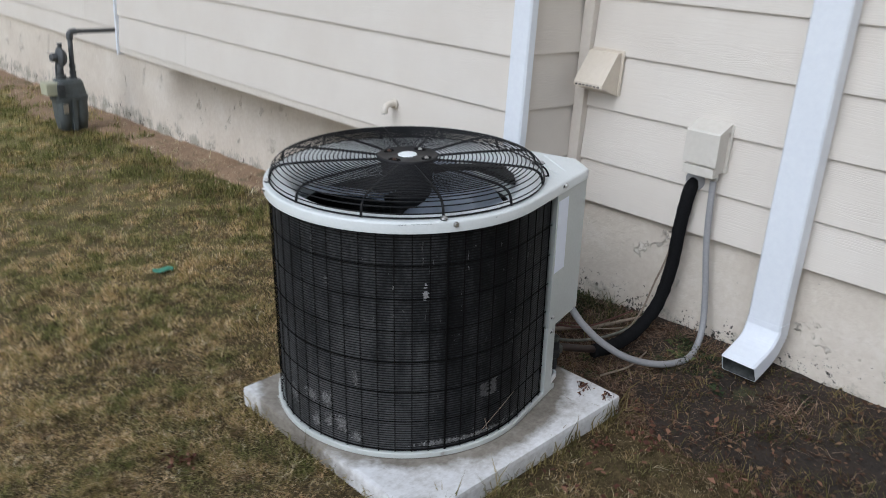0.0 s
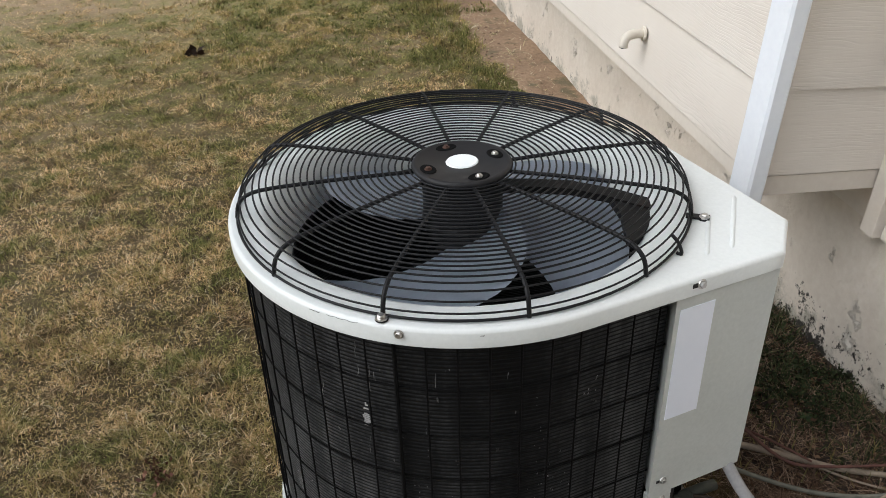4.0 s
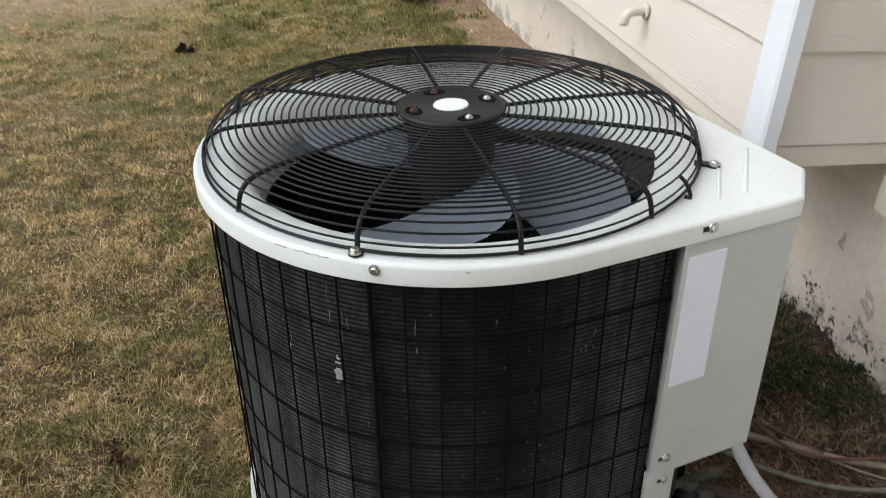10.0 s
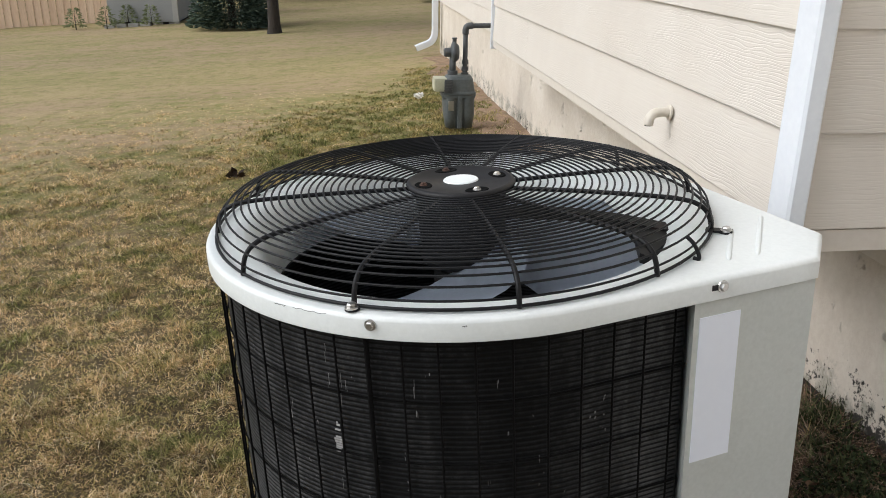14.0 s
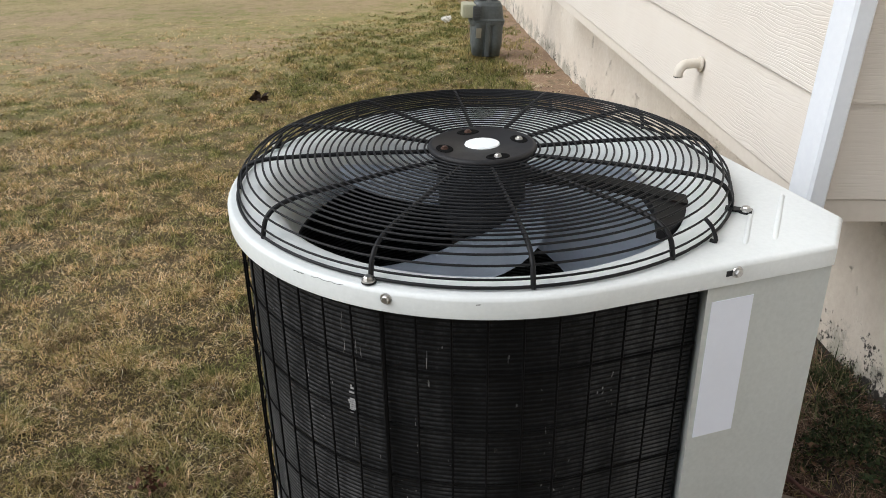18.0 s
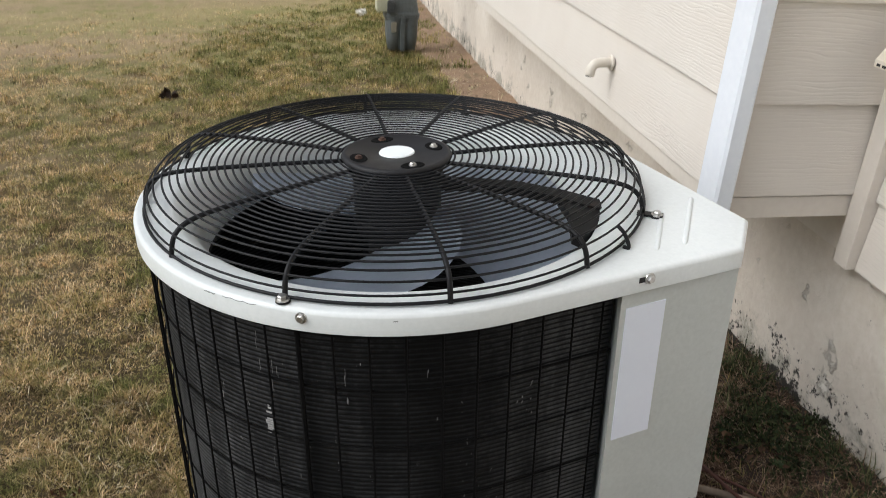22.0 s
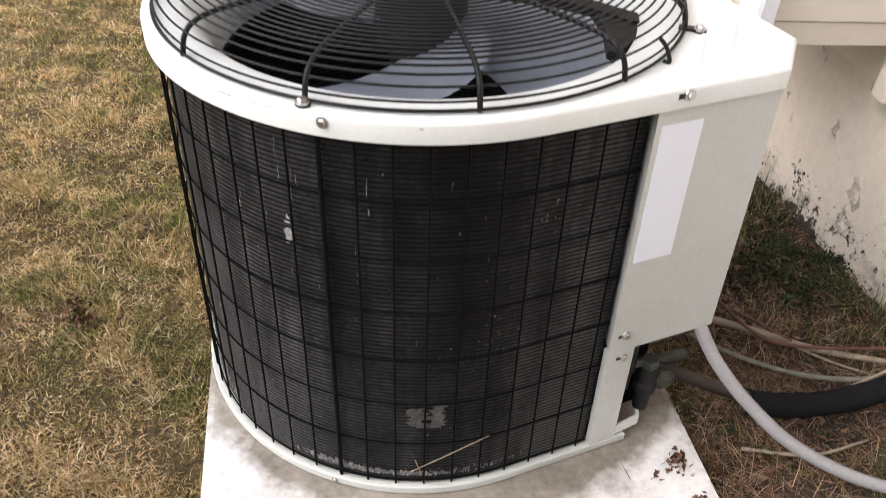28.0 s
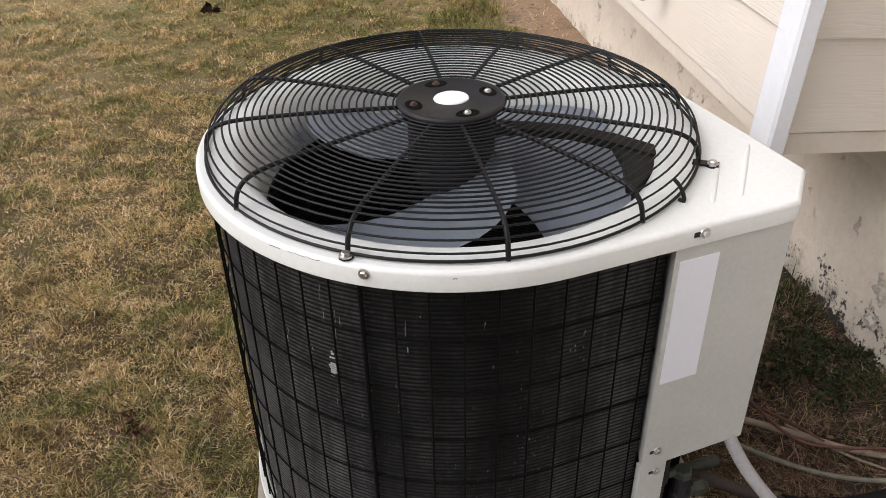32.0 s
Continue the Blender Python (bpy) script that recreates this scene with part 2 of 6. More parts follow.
def ground_material():
    """Lawn floor: worn brown turf beside the house, fuller straw-yellow lawn farther off."""
    m, t, b = tree_of("lawn_soil")
    vec = coords(t, "world")
    f1, f2, f3 = noise_of(t, vec, 0.9, 6.0), noise_of(t, vec, 9.0, 8.0, 0.7), noise_of(t, vec, 60.0, 6.0, 0.7)
    _, is_green, is_brown, _ = turf_field(t)
    drift = noise_of(t, coords(t, "world", (0.35, 1.0, 1)), 0.55, 5.0, 0.65)
    tan = mixed(t, ramp_of(t, drift, [(0.42, (0, 0, 0)), (0.6, (1, 1, 1))]), ramp_of(t, f3, [(0.3, (0.265, 0.203, 0.104)), (0.5, (0.385, 0.305, 0.163)), (0.72, (0.49, 0.40, 0.232))]), ramp_of(t, f3, [(0.3, (0.305, 0.215, 0.136)), (0.7, (0.46, 0.343, 0.230))]))
    green = ramp_of(t, f3, [(0.3, (0.150, 0.150, 0.055)), (0.7, (0.330, 0.305, 0.125))])
    brown = ramp_of(t, f3, [(0.3, (0.17, 0.122, 0.07)), (0.7, (0.32, 0.245, 0.15))])
    broad = ramp_of(t, mixed(t, 0.5, noise_of(t, coords(t, "world", (0.5, 1.6, 1)), 0.8, 5.0), f2), [(0.43, (0, 0, 0)), (0.56, (1, 1, 1))])
    full = mixed(t, mixed(t, 0.5, broad, is_green), tan, green)
    full = mixed(t, mixed(t, 0.55, is_brown, (0, 0, 0)), full, brown)
    worn = ramp_of(t, mixed(t, 0.5, f2, f3), [(0.34, (0.022, 0.017, 0.008)), (0.5, (0.070, 0.052, 0.026)), (0.66, (0.170, 0.130, 0.068))])
    dist = node(t, "ShaderNodeVectorMath")
    dist.operation = "DISTANCE"
    dist.inputs[1].default_value = (1.6, 1.2, 0.0)
    t.links.new(t.nodes.new("ShaderNodeNewGeometry").outputs["Position"], dist.inputs[0])
    wobble = node(t, "ShaderNodeMath")
    wobble.operation = "MULTIPLY_ADD"
    wobble.inputs[1].default_value = 2.4
    t.links.new(f1, wobble.inputs[0])
    t.links.new(dist.outputs["Value"], wobble.inputs[2])
    reach = node(t, "ShaderNodeMapRange")
    for k, v in (("From Min", 2.9), ("From Max", 7.0), ("To Min", 0.0), ("To Max", 1.0)):
        reach.inputs[k].default_value = v
    t.links.new(wobble.outputs[0], reach.inputs["Value"])
    t.links.new(mixed(t, reach.outputs[0], worn, full), b.inputs["Base Color"])
    b.inputs["Roughness"].default_value = 0.95
    b.inputs["Specular IOR Level"].default_value = 0.1
    bumped(t, b, mixed(t, 0.5, f2, f3), 0.6, 0.012)
    return m


def leafy(name, stops, rough=0.75):
    """Blades, straw or leaves: each island takes its own tone."""
    m, t, b = tree_of(name)
    g = t.nodes.new("ShaderNodeNewGeometry")
    t.links.new(ramp_of(t, g.outputs["Random Per Island"], stops), b.inputs["Base Color"])
    b.inputs["Roughness"].default_value = rough
    b.inputs["Specular IOR Level"].default_value = 0.2
    return m


def turf_field(t):
    """Where the lawn is gold, green or worn brown, and how far it lies from the pad's front: masks over the plan."""
    flat = node(t, "ShaderNodeVectorMath")
    flat.operation = "MULTIPLY"
    flat.inputs[1].default_value = (1, 1, 0)
    t.links.new(t.nodes.new("ShaderNodeNewGeometry").outputs["Position"], flat.inputs[0])
    vec = flat.outputs[0]
    sep = t.nodes.new("ShaderNodeSeparateXYZ")
    t.links.new(vec, sep.inputs[0])
    # the strip along the house stays green; the open lawn has gone to straw
    strip = combined(t, spread(t, sep.outputs["X"], 0.1, 1.5, 0.0, 0.062), combined(t, spread(t, sep.outputs["Y"], 2.6, 4.2, 0.0, 1.0), spread(t, combined(t, sep.outputs["Y"], combined(t, sep.outputs["X"], -1.5, "MULTIPLY")), 5.5, 6.6, 1.0, -0.25), "MULTIPLY"), "MULTIPLY")
    mottle = mixed(t, 0.5, noise_of(t, vec, 2.6, 4.0), noise_of(t, vec, 9.0, 3.0))
    green = ramp_of(t, combined(t, mottle, strip), [(0.495, (0, 0, 0)), (0.575, (1, 1, 1))])
    brown = ramp_of(t, mixed(t, 0.5, noise_of(t, vec, 5.5, 3.0), noise_of(t, vec, 17.0, 3.0)), [(0.53, (0, 0, 0)), (0.585, (1, 1, 1))])
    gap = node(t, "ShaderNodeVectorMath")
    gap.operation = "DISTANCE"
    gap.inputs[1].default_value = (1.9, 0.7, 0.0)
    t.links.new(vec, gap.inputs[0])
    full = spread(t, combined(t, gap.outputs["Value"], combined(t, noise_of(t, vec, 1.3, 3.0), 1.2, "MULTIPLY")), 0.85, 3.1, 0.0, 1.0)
    return vec, green, brown, full


def turf(name, gold, green, brown):
    """Blades that take the tone of their patch of lawn, each varied on its own; darker before the pad, lighter farther
    off.
    """
    m, t, b = tree_of(name)
    vec, is_green, is_brown, full = turf_field(t)
    own = t.nodes.new("ShaderNodeNewGeometry").outputs["Random Per Island"]
    col = mixed(t, is_green, ramp_of(t, own, gold), ramp_of(t, own, green))
    col = mixed(t, combined(t, is_brown, 0.75, "MULTIPLY"), col, ramp_of(t, own, brown))
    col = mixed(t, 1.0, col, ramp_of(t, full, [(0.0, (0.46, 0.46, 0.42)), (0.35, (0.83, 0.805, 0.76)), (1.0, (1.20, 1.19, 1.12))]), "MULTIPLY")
    t.links.new(col, b.inputs["Base Color"])
    b.inputs["Roughness"].default_value = 0.7
    b.inputs["Specular IOR Level"].default_value = 0.2
    thin = t.nodes.new("ShaderNodeBsdfTranslucent")
    t.links.new(col, thin.inputs["Color"])
    both = t.nodes.new("ShaderNodeMixShader")
    both.inputs[0].default_value = 0.38
    t.links.new(b.outputs[0], both.inputs[1])
    t.links.new(thin.outputs[0], both.inputs[2])
    t.links.new(both.outputs[0], next(n for n in t.nodes if n.type == "OUTPUT_MATERIAL").inputs["Surface"])
    return m


def pad_material():
    """Concrete slab whose white paint is worn away in a ring round the unit."""
    m, t, b = tree_of("pad_concrete")
    vec = coords(t, "object")
    f1, f2 = noise_of(t, vec, 6.0, 6.0), noise_of(t, vec, 70.0, 4.0)
    bare = ramp_of(t, mixed(t, 0.4, f1, f2), [(0.34, (0.14, 0.12, 0.097)), (0.5, (0.235, 0.21, 0.175)), (0.66, (0.33, 0.30, 0.26))])
    white = ramp_of(t, mixed(t, 0.4, noise_of(t, vec, 9.0, 5.0), f2), [(0.36, (0.48, 0.46, 0.43)), (0.50, (0.66, 0.65, 0.64)), (0.62, (0.76, 0.755, 0.755))])
    dist = node(t, "ShaderNodeVectorMath")
    dist.operation = "DISTANCE"
    dist.inputs[1].default_value = (1.60, 1.80, 0.0635)
    t.links.new(coords(t, "object"), dist.inputs[0])
    ragged = node(t, "ShaderNodeMath")
    ragged.operation = "MULTIPLY_ADD"
    ragged.inputs[1].default_value = 0.16
    t.links.new(noise_of(t, vec, 8.0, 8.0, 0.6), ragged.inputs[0])
    t.links.new(dist.outputs["Value"], ragged.inputs[2])
    mask = ramp_of(t, ragged.outputs[0], [(0.582, (0, 0, 0)), (0.618, (1, 1, 1))])
    t.links.new(mixed(t, mask, bare, white), b.inputs["Base Color"])
    b.inputs["Roughness"].default_value = 0.8
    bumped(t, b, mixed(t, 0.5, f2, mask), 0.35, 0.003)
    return m


SIDING = siding_material("cream_siding", (0.69, 0.632, 0.56), (0.75, 0.70, 0.63))
TRIM = surface("cream_trim", (0.65, 0.59, 0.515), (0.71, 0.655, 0.58), rough=0.5, bump=0.08)
PARGING = render_material("parged_foundation")
WHITE_METAL = surface("white_gutter_paint", (0.74, 0.77, 0.82), (0.80, 0.83, 0.87), rough=0.35, big=2.0, bump=0.02)
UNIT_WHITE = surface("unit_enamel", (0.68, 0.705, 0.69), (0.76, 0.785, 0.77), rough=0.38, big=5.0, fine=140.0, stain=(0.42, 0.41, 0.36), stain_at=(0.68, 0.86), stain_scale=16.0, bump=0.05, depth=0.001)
# unit enamel darkened: shade of the upright faces put into the colour, with smudges
SHADED_WHITE = surface("shaded_panel_enamel", (0.50, 0.52, 0.49), (0.585, 0.605, 0.575), rough=0.45, big=5.0, fine=140.0, stain=(0.38, 0.37, 0.33), stain_at=(0.66, 0.86), stain_scale=12.0, bump=0.05, depth=0.001)
LABEL_WHITE = surface("paper_label", (0.80, 0.835, 0.92), (0.83, 0.865, 0.945), rough=0.5, bump=0.0)
BADGE_WHITE = surface("badge_white", (0.86, 0.90, 0.90), (0.9, 0.94, 0.94), rough=0.25, bump=0.0)
BLACK_WIRE = surface("black_wire_coating", (0.004, 0.004, 0.0045), (0.010, 0.010, 0.011), rough=0.5, fine=200.0, bump=0.05, spec=0.25)
GUARD_WIRE = surface("dusty_guard_wire", (0.0035, 0.0035, 0.0035), (0.007, 0.007, 0.007), rough=0.9, fine=200.0, bump=0.0, spec=0.08)
BLACK_PLATE = surface("black_steel_plate", (0.010, 0.0095, 0.010), (0.020, 0.019, 0.020), rough=0.55, big=30.0, bump=0.05, spec=0.3)
COIL = coil_material()
DARK = surface("dark_interior", (0.010, 0.010, 0.011), (0.022, 0.021, 0.021), rough=0.7)
BLADE = surface("fan_blade_aluminium", (0.46, 0.51, 0.60), (0.56, 0.615, 0.70), rough=0.34, metal=0.40, big=14.0, fine=120.0, bump=0.05)
MOTOR = surface("motor_shell", (0.006, 0.006, 0.0065), (0.014, 0.013, 0.013), rough=0.6, spec=0.2, stain=(0.035, 0.018, 0.013), stain_at=(0.6, 0.72))
ZINC = surface("zinc_screw", (0.42, 0.41, 0.39), (0.6, 0.59, 0.57), rough=0.32, metal=0.9, fine=300.0)
RUSTY = surface("rusty_screw", (0.05, 0.025, 0.018), (0.13, 0.075, 0.055), rough=0.6, metal=0.5, fine=300.0)
CONCRETE = surface("pad_concrete", (0.26, 0.24, 0.21), (0.42, 0.39, 0.355), rough=0.85, big=5.0, fine=80.0, stain=(0.68, 0.66, 0.65), stain_at=(0.50, 0.58), stain_scale=3.2, bump=0.4, depth=0.004)
GROUND = ground_material()
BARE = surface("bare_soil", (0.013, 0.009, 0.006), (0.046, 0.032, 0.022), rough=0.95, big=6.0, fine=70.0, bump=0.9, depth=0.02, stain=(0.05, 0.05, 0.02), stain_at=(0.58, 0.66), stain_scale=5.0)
STRAW = leafy("pine_straw", [(0.0, (0.04, 0.022, 0.014)), (0.35, (0.12, 0.070, 0.045)), (0.7, (0.25, 0.162, 0.104)), (1.0, (0.47, 0.35, 0.25))])
WEED = leafy("weed_leaves", [(0.0, (0.022, 0.016, 0.009)), (0.3, (0.018, 0.026, 0.010)), (0.7, (0.038, 0.052, 0.019)), (1.0, (0.095, 0.105, 0.045))])
NEEDLES = leafy("evergreen_needles", [(0.0, (0.035, 0.055, 0.042)), (0.6, (0.085, 0.120, 0.090)), (1.0, (0.17, 0.21, 0.15))])
LEAVES = leafy("tree_leaves", [(0.0, (0.04, 0.05, 0.015)), (0.6, (0.08, 0.09, 0.03)), (1.0, (0.14, 0.11, 0.04))])
BARK = surface("bark", (0.018, 0.014, 0.011), (0.05, 0.04, 0.032), rough=0.9, big=8.0, stretch=(1, 1, 0.2), bump=0.9, depth=0.03)
PVC = surface("cream_pipe", (0.66, 0.60, 0.51), (0.74, 0.69, 0.60), rough=0.4, bump=0.02)
VENT = surface("vent_plastic", (0.60, 0.53, 0.43), (0.68, 0.61, 0.51), rough=0.5, bump=0.04)
BOX_PAINT = surface("switch_box_paint", (0.60, 0.565, 0.50), (0.67, 0.63, 0.565), rough=0.45, bump=0.04)
GREY_HOSE = surface("grey_conduit", (0.27, 0.268, 0.272), (0.36, 0.357, 0.36), rough=0.45, fine=150.0)
FOAM = surface("black_foam_sleeve", (0.005, 0.005, 0.0055), (0.012, 0.012, 0.013), rough=0.9, fine=160.0, bump=0.6, depth=0.003, spec=0.12)
BRASS = surface("tarnished_brass", (0.03, 0.035, 0.03), (0.08, 0.085, 0.068), rough=0.6, metal=0.3)
COPPER = surface("dark_copper", (0.018, 0.013, 0.012), (0.05, 0.033, 0.026), rough=0.5, metal=0.3)
TWIG = surface("dry_cane", (0.20, 0.155, 0.11), (0.36, 0.29, 0.22), rough=0.8, big=20.0)
RED_TWIG = surface("red_brown_stem", (0.09, 0.035, 0.025), (0.17, 0.075, 0.055), rough=0.7, big=20.0)
METER_GREY = surface("gas_meter_paint", (0.070, 0.080, 0.080), (0.115, 0.128, 0.126), rough=0.5, big=12.0, bump=0.1)
METER_DARK = surface("gas_pipe_paint", (0.05, 0.055, 0.058), (0.09, 0.095, 0.097), rough=0.55, big=12.0)
INDEX = surface("meter_index_cover", (0.42, 0.42, 0.30), (0.54, 0.54, 0.40), rough=0.4, bump=0.02)
FENCE = surface("cedar_fence", (0.64, 0.45, 0.31), (0.82, 0.63, 0.47), rough=0.8, big=4.0, stretch=(1, 1, 0.15), bump=0.3)
SHED = surface("shed_paint", (0.31, 0.31, 0.305), (0.38, 0.38, 0.375), rough=0.7)
SHED_TRIM = surface("shed_trim", (0.42, 0.41, 0.385), (0.5, 0.49, 0.46), rough=0.7)
FAR_WHITE = surface("far_house_siding", (0.78, 0.78, 0.78), (0.86, 0.86, 0.86), rough=0.7)
ROOFING = surface("shingle_roof", (0.06, 0.055, 0.05), (0.11, 0.10, 0.095), rough=0.9, fine=40.0)
GREEN_PLASTIC = surface("green_plastic", (0.10, 0.33, 0.22), (0.17, 0.46, 0.32), rough=0.45)
PAPER = surface("white_scrap", (0.62, 0.60, 0.56), (0.75, 0.73, 0.68), rough=0.7)
PANE = surface("dark_glass", (0.02, 0.022, 0.025), (0.03, 0.033, 0.036), rough=0.08, bump=0.0)
IRON = surface("dark_patio_metal", (0.02, 0.02, 0.02), (0.045, 0.043, 0.04), rough=0.6)


# ---- building helpers ----
def linked(name, mesh, material, parent=None, label="", smooth=False):
    ob = new(name, mesh)
    if material and not mesh.materials:
        mesh.materials.append(material)
    if smooth:
        mesh.shade_smooth()
    if parent:
        ob.parent = parent
    return tagged(ob, label)


def part(name, bm, material, parent=None, label="", smooth=False):
    """Links a bmesh as one mesh object under a thing or a part."""
    bmesh.ops.recalc_face_normals(bm, faces=bm.faces)
    mesh = bpy.data.meshes.new(name)
    bm.to_mesh(mesh)
    bm.free()
    return linked(name, mesh, material, parent, label, smooth)


def thing(name, label, category, group="", kind="", at=None):
    return tagged(new(name) if at is None else placed(new(name), at), label, category, group, kind)


def placed(ob, m):
    ob.matrix_basis = m
    return ob


def add_box(bm, lo, hi, bevel=0.0, m=None, segments=2):
    made = bmesh.ops.create_cube(bm, size=1.0)["verts"]
    lo, hi = Vector(lo), Vector(hi)
    for v in made:
        v.co = Vector([lo[i] + (v.co[i] + 0.5) * (hi[i] - lo[i]) for i in range(3)])
    if bevel:
        edges = list({e for v in made for e in v.link_edges})
        made = list({v for f in bmesh.ops.bevel(bm, geom=edges, offset=bevel, segments=segments, profile=0.7, affect="EDGES")["faces"] for v in f.verts} | {v for v in made if v.is_valid})
    if m is not None:
        bmesh.ops.transform(bm, matrix=m, verts=[v for v in made if v.is_valid])
    return bm


def box(lo, hi, bevel=0.0, m=None):
    return add_box(bmesh.new(), lo, hi, bevel, m)


def add_tube(bm, points, radius, sides=10, closed=False, caps=True):
    """A round bar along points; radius is a number or one per point."""
    pts = [Vector(p) for p in points]
    n = len(pts)
    radii = radius if isinstance(radius, (list, tuple)) else [radius] * n
    rings, normal = [], None
    for i, p in enumerate(pts):
        a = pts[i - 1] if i or closed else p
        b = pts[(i + 1) % n] if i < n - 1 or closed else p
        way = (b - a).normalized()
        if normal is None:
            normal = way.orthogonal().normalized()
        normal = (normal - way * normal.dot(way)).normalized()
        side = way.cross(normal)
        rings.append([bm.verts.new(p + radii[i] * (math.cos(k * math.tau / sides) * normal + math.sin(k * math.tau / sides) * side)) for k in range(sides)])
    for i in range(n if closed else n - 1):
        r0, r1 = rings[i], rings[(i + 1) % n]
        shift = 0
        if closed and i == n - 1:
            shift = min(range(sides), key=lambda s: (r1[s].co - r0[0].co).length)
        for k in range(sides):
            bm.faces.new((r0[k], r0[(k + 1) % sides], r1[(k + 1 + shift) % sides], r1[(k + shift) % sides]))
    if caps and not closed:
        bm.faces.new(rings[0][::-1])
        bm.faces.new(rings[-1])
    return bm


def tube(points, radius, sides=10, closed=False):
    return add_tube(bmesh.new(), points, radius, sides, closed)


def add_lathe(bm, profile, sides=32, m=None, close=False):
    """Turns (radius, height) pairs round the z axis."""
    m = m or Matrix()
    rings = []
    for r, z in profile:
        if r < 1e-6:
            rings.append([bm.verts.new(m @ Vector((0, 0, z)))])
        else:
            rings.append([bm.verts.new(m @ Vector((r * math.cos(k * math.tau / sides), r * math.sin(k * math.tau / sides), z))) for k in range(sides)])
    for a, b in zip(rings, rings[1:] + (rings[:1] if close else [])):
        for k in range(sides):
            j = (k + 1) % sides
            face = [a[k % len(a)], a[j % len(a)], b[j % len(b)], b[k % len(b)]]
            face = list(dict.fromkeys(face))
            if len(face) > 2:
                bm.faces.new(face)
    return bm


def lathe(profile, sides=32, m=None, close=False):
    return add_lathe(bmesh.new(), profile, sides, m, close)


def add_prism(bm, poly, z0, z1, m=None):
    m = m or Matrix()
    low = [bm.verts.new(m @ Vector((x, y, z0))) for x, y in poly]
    high = [bm.verts.new(m @ Vector((x, y, z1))) for x, y in poly]
    bm.faces.new(low[::-1])
    bm.faces.new(high)
    for i in range(len(poly)):
        j = (i + 1) % len(poly)
        bm.faces.new((low[i], low[j], high[j], high[i]))
    return bm


def prism(poly, z0, z1, m=None):
    return add_prism(bmesh.new(), poly, z0, z1, m)


def smooth_path(points, steps=8):
    """A Catmull-Rom line through points."""
    p = [Vector(q) for q in points]
    p = [2 * p[0] - p[1]] + p + [2 * p[-1] - p[-2]]
    out = []
    for i in range(1, len(p) - 2):
        for k in range(steps):
            t = k / steps
            a, b, c, d = p[i - 1], p[i], p[i + 1], p[i + 2]
            out.append(0.5 * (2 * b + (c - a) * t + (2 * a - 5 * b + 4 * c - d) * t * t + (3 * b - a - 3 * c + d) * t ** 3))
    return out + [p[-2]]


def mesh_of(name, verts, faces):
    """A mesh from arrays of places and of faces with equal corner counts."""
    me = bpy.data.meshes.new(name)
    verts, faces = np.asarray(verts, np.float32), np.asarray(faces, np.int32)
    n, k = faces.shape
    me.vertices.add(len(verts))
    me.vertices.foreach_set("co", verts.ravel())
    me.loops.add(n * k)
    me.loops.foreach_set("vertex_index", faces.ravel())
    me.polygons.add(n)
    me.polygons.foreach_set("loop_start", np.arange(n, dtype=np.int32) * k)
    me.update(calc_edges=True)
    return me


# ---- ground ----
BUMP_X, BUMP_FAR, BUMP_END, HOUSE_FAR, HOUSE_NEAR = 2.240, 5.47, 1.990, 10.95, -4.0


def slope(x, y):
    """The yard's plane: it drains away from the house and falls a little along it."""
    return 0.0524 * (np.clip(x, -30.0, 9.0) - 2.45) - 0.0075 * (np.clip(y, -20.0, 60.0) - 1.9)


def ground_z(x, y):
    """The soil's height: the sloping yard, with low swells and a small bank against the house."""
    x, y = np.asarray(x, float), np.asarray(y, float)
    fall = -0.014 * np.clip(y - 2.0, 0, 9.5)
    bank = 0.05 * np.exp(-((np.clip(2.6 - x, 0, 9) / 0.28) ** 2)) * np.clip((2.15 - y) / 0.8, 0, 1)
    wave = 0.012 * np.sin(1.3 * x + 0.6) * np.sin(1.1 * y + 0.4) + 0.006 * np.sin(4.1 * x + 1.0) * np.sin(3.7 * y)
    near_pad = np.exp(-(((x - 1.57) / 0.75) ** 2 + ((y - 1.67) / 0.75) ** 2))
    return slope(x, y) + fall + bank + wave * (1 - near_pad)


def build_ground():
    def axis(lo, hi, step, far):
        core = np.arange(lo, hi + 1e-6, step)
        out = np.geomspace(step * 2, far, 18)
        return np.concatenate([lo - out[::-1], core, hi + out])
    xs, ys = axis(-4.0, 3.2, 0.09, 400.0), axis(-1.0, 12.0, 0.1, 400.0)
    gx, gy = np.meshgrid(xs, ys)
    gz = ground_z(gx, gy)
    verts = np.stack([gx, gy, gz], -1).reshape(-1, 3)
    w, h = len(xs), len(ys)
    i = (np.arange(h - 1)[:, None] * w + np.arange(w - 1)).ravel()
    me = mesh_of("ground", verts, np.stack([i, i + 1, i + w + 1, i + w], -1))
    tagged(linked("ground", me, GROUND, smooth=True), "dormant tan and green lawn soil", "ground", kind="structure")


build_ground()


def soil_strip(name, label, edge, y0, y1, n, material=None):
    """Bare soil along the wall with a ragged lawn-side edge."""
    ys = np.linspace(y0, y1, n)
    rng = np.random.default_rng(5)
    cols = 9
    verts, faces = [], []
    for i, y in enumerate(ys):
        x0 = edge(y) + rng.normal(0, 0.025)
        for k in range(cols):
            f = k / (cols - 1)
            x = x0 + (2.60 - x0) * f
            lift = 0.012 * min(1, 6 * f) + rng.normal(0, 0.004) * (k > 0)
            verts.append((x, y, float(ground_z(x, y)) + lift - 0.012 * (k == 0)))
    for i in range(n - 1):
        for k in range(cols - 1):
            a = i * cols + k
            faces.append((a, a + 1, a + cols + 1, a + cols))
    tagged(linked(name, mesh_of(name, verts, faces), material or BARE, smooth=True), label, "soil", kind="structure")


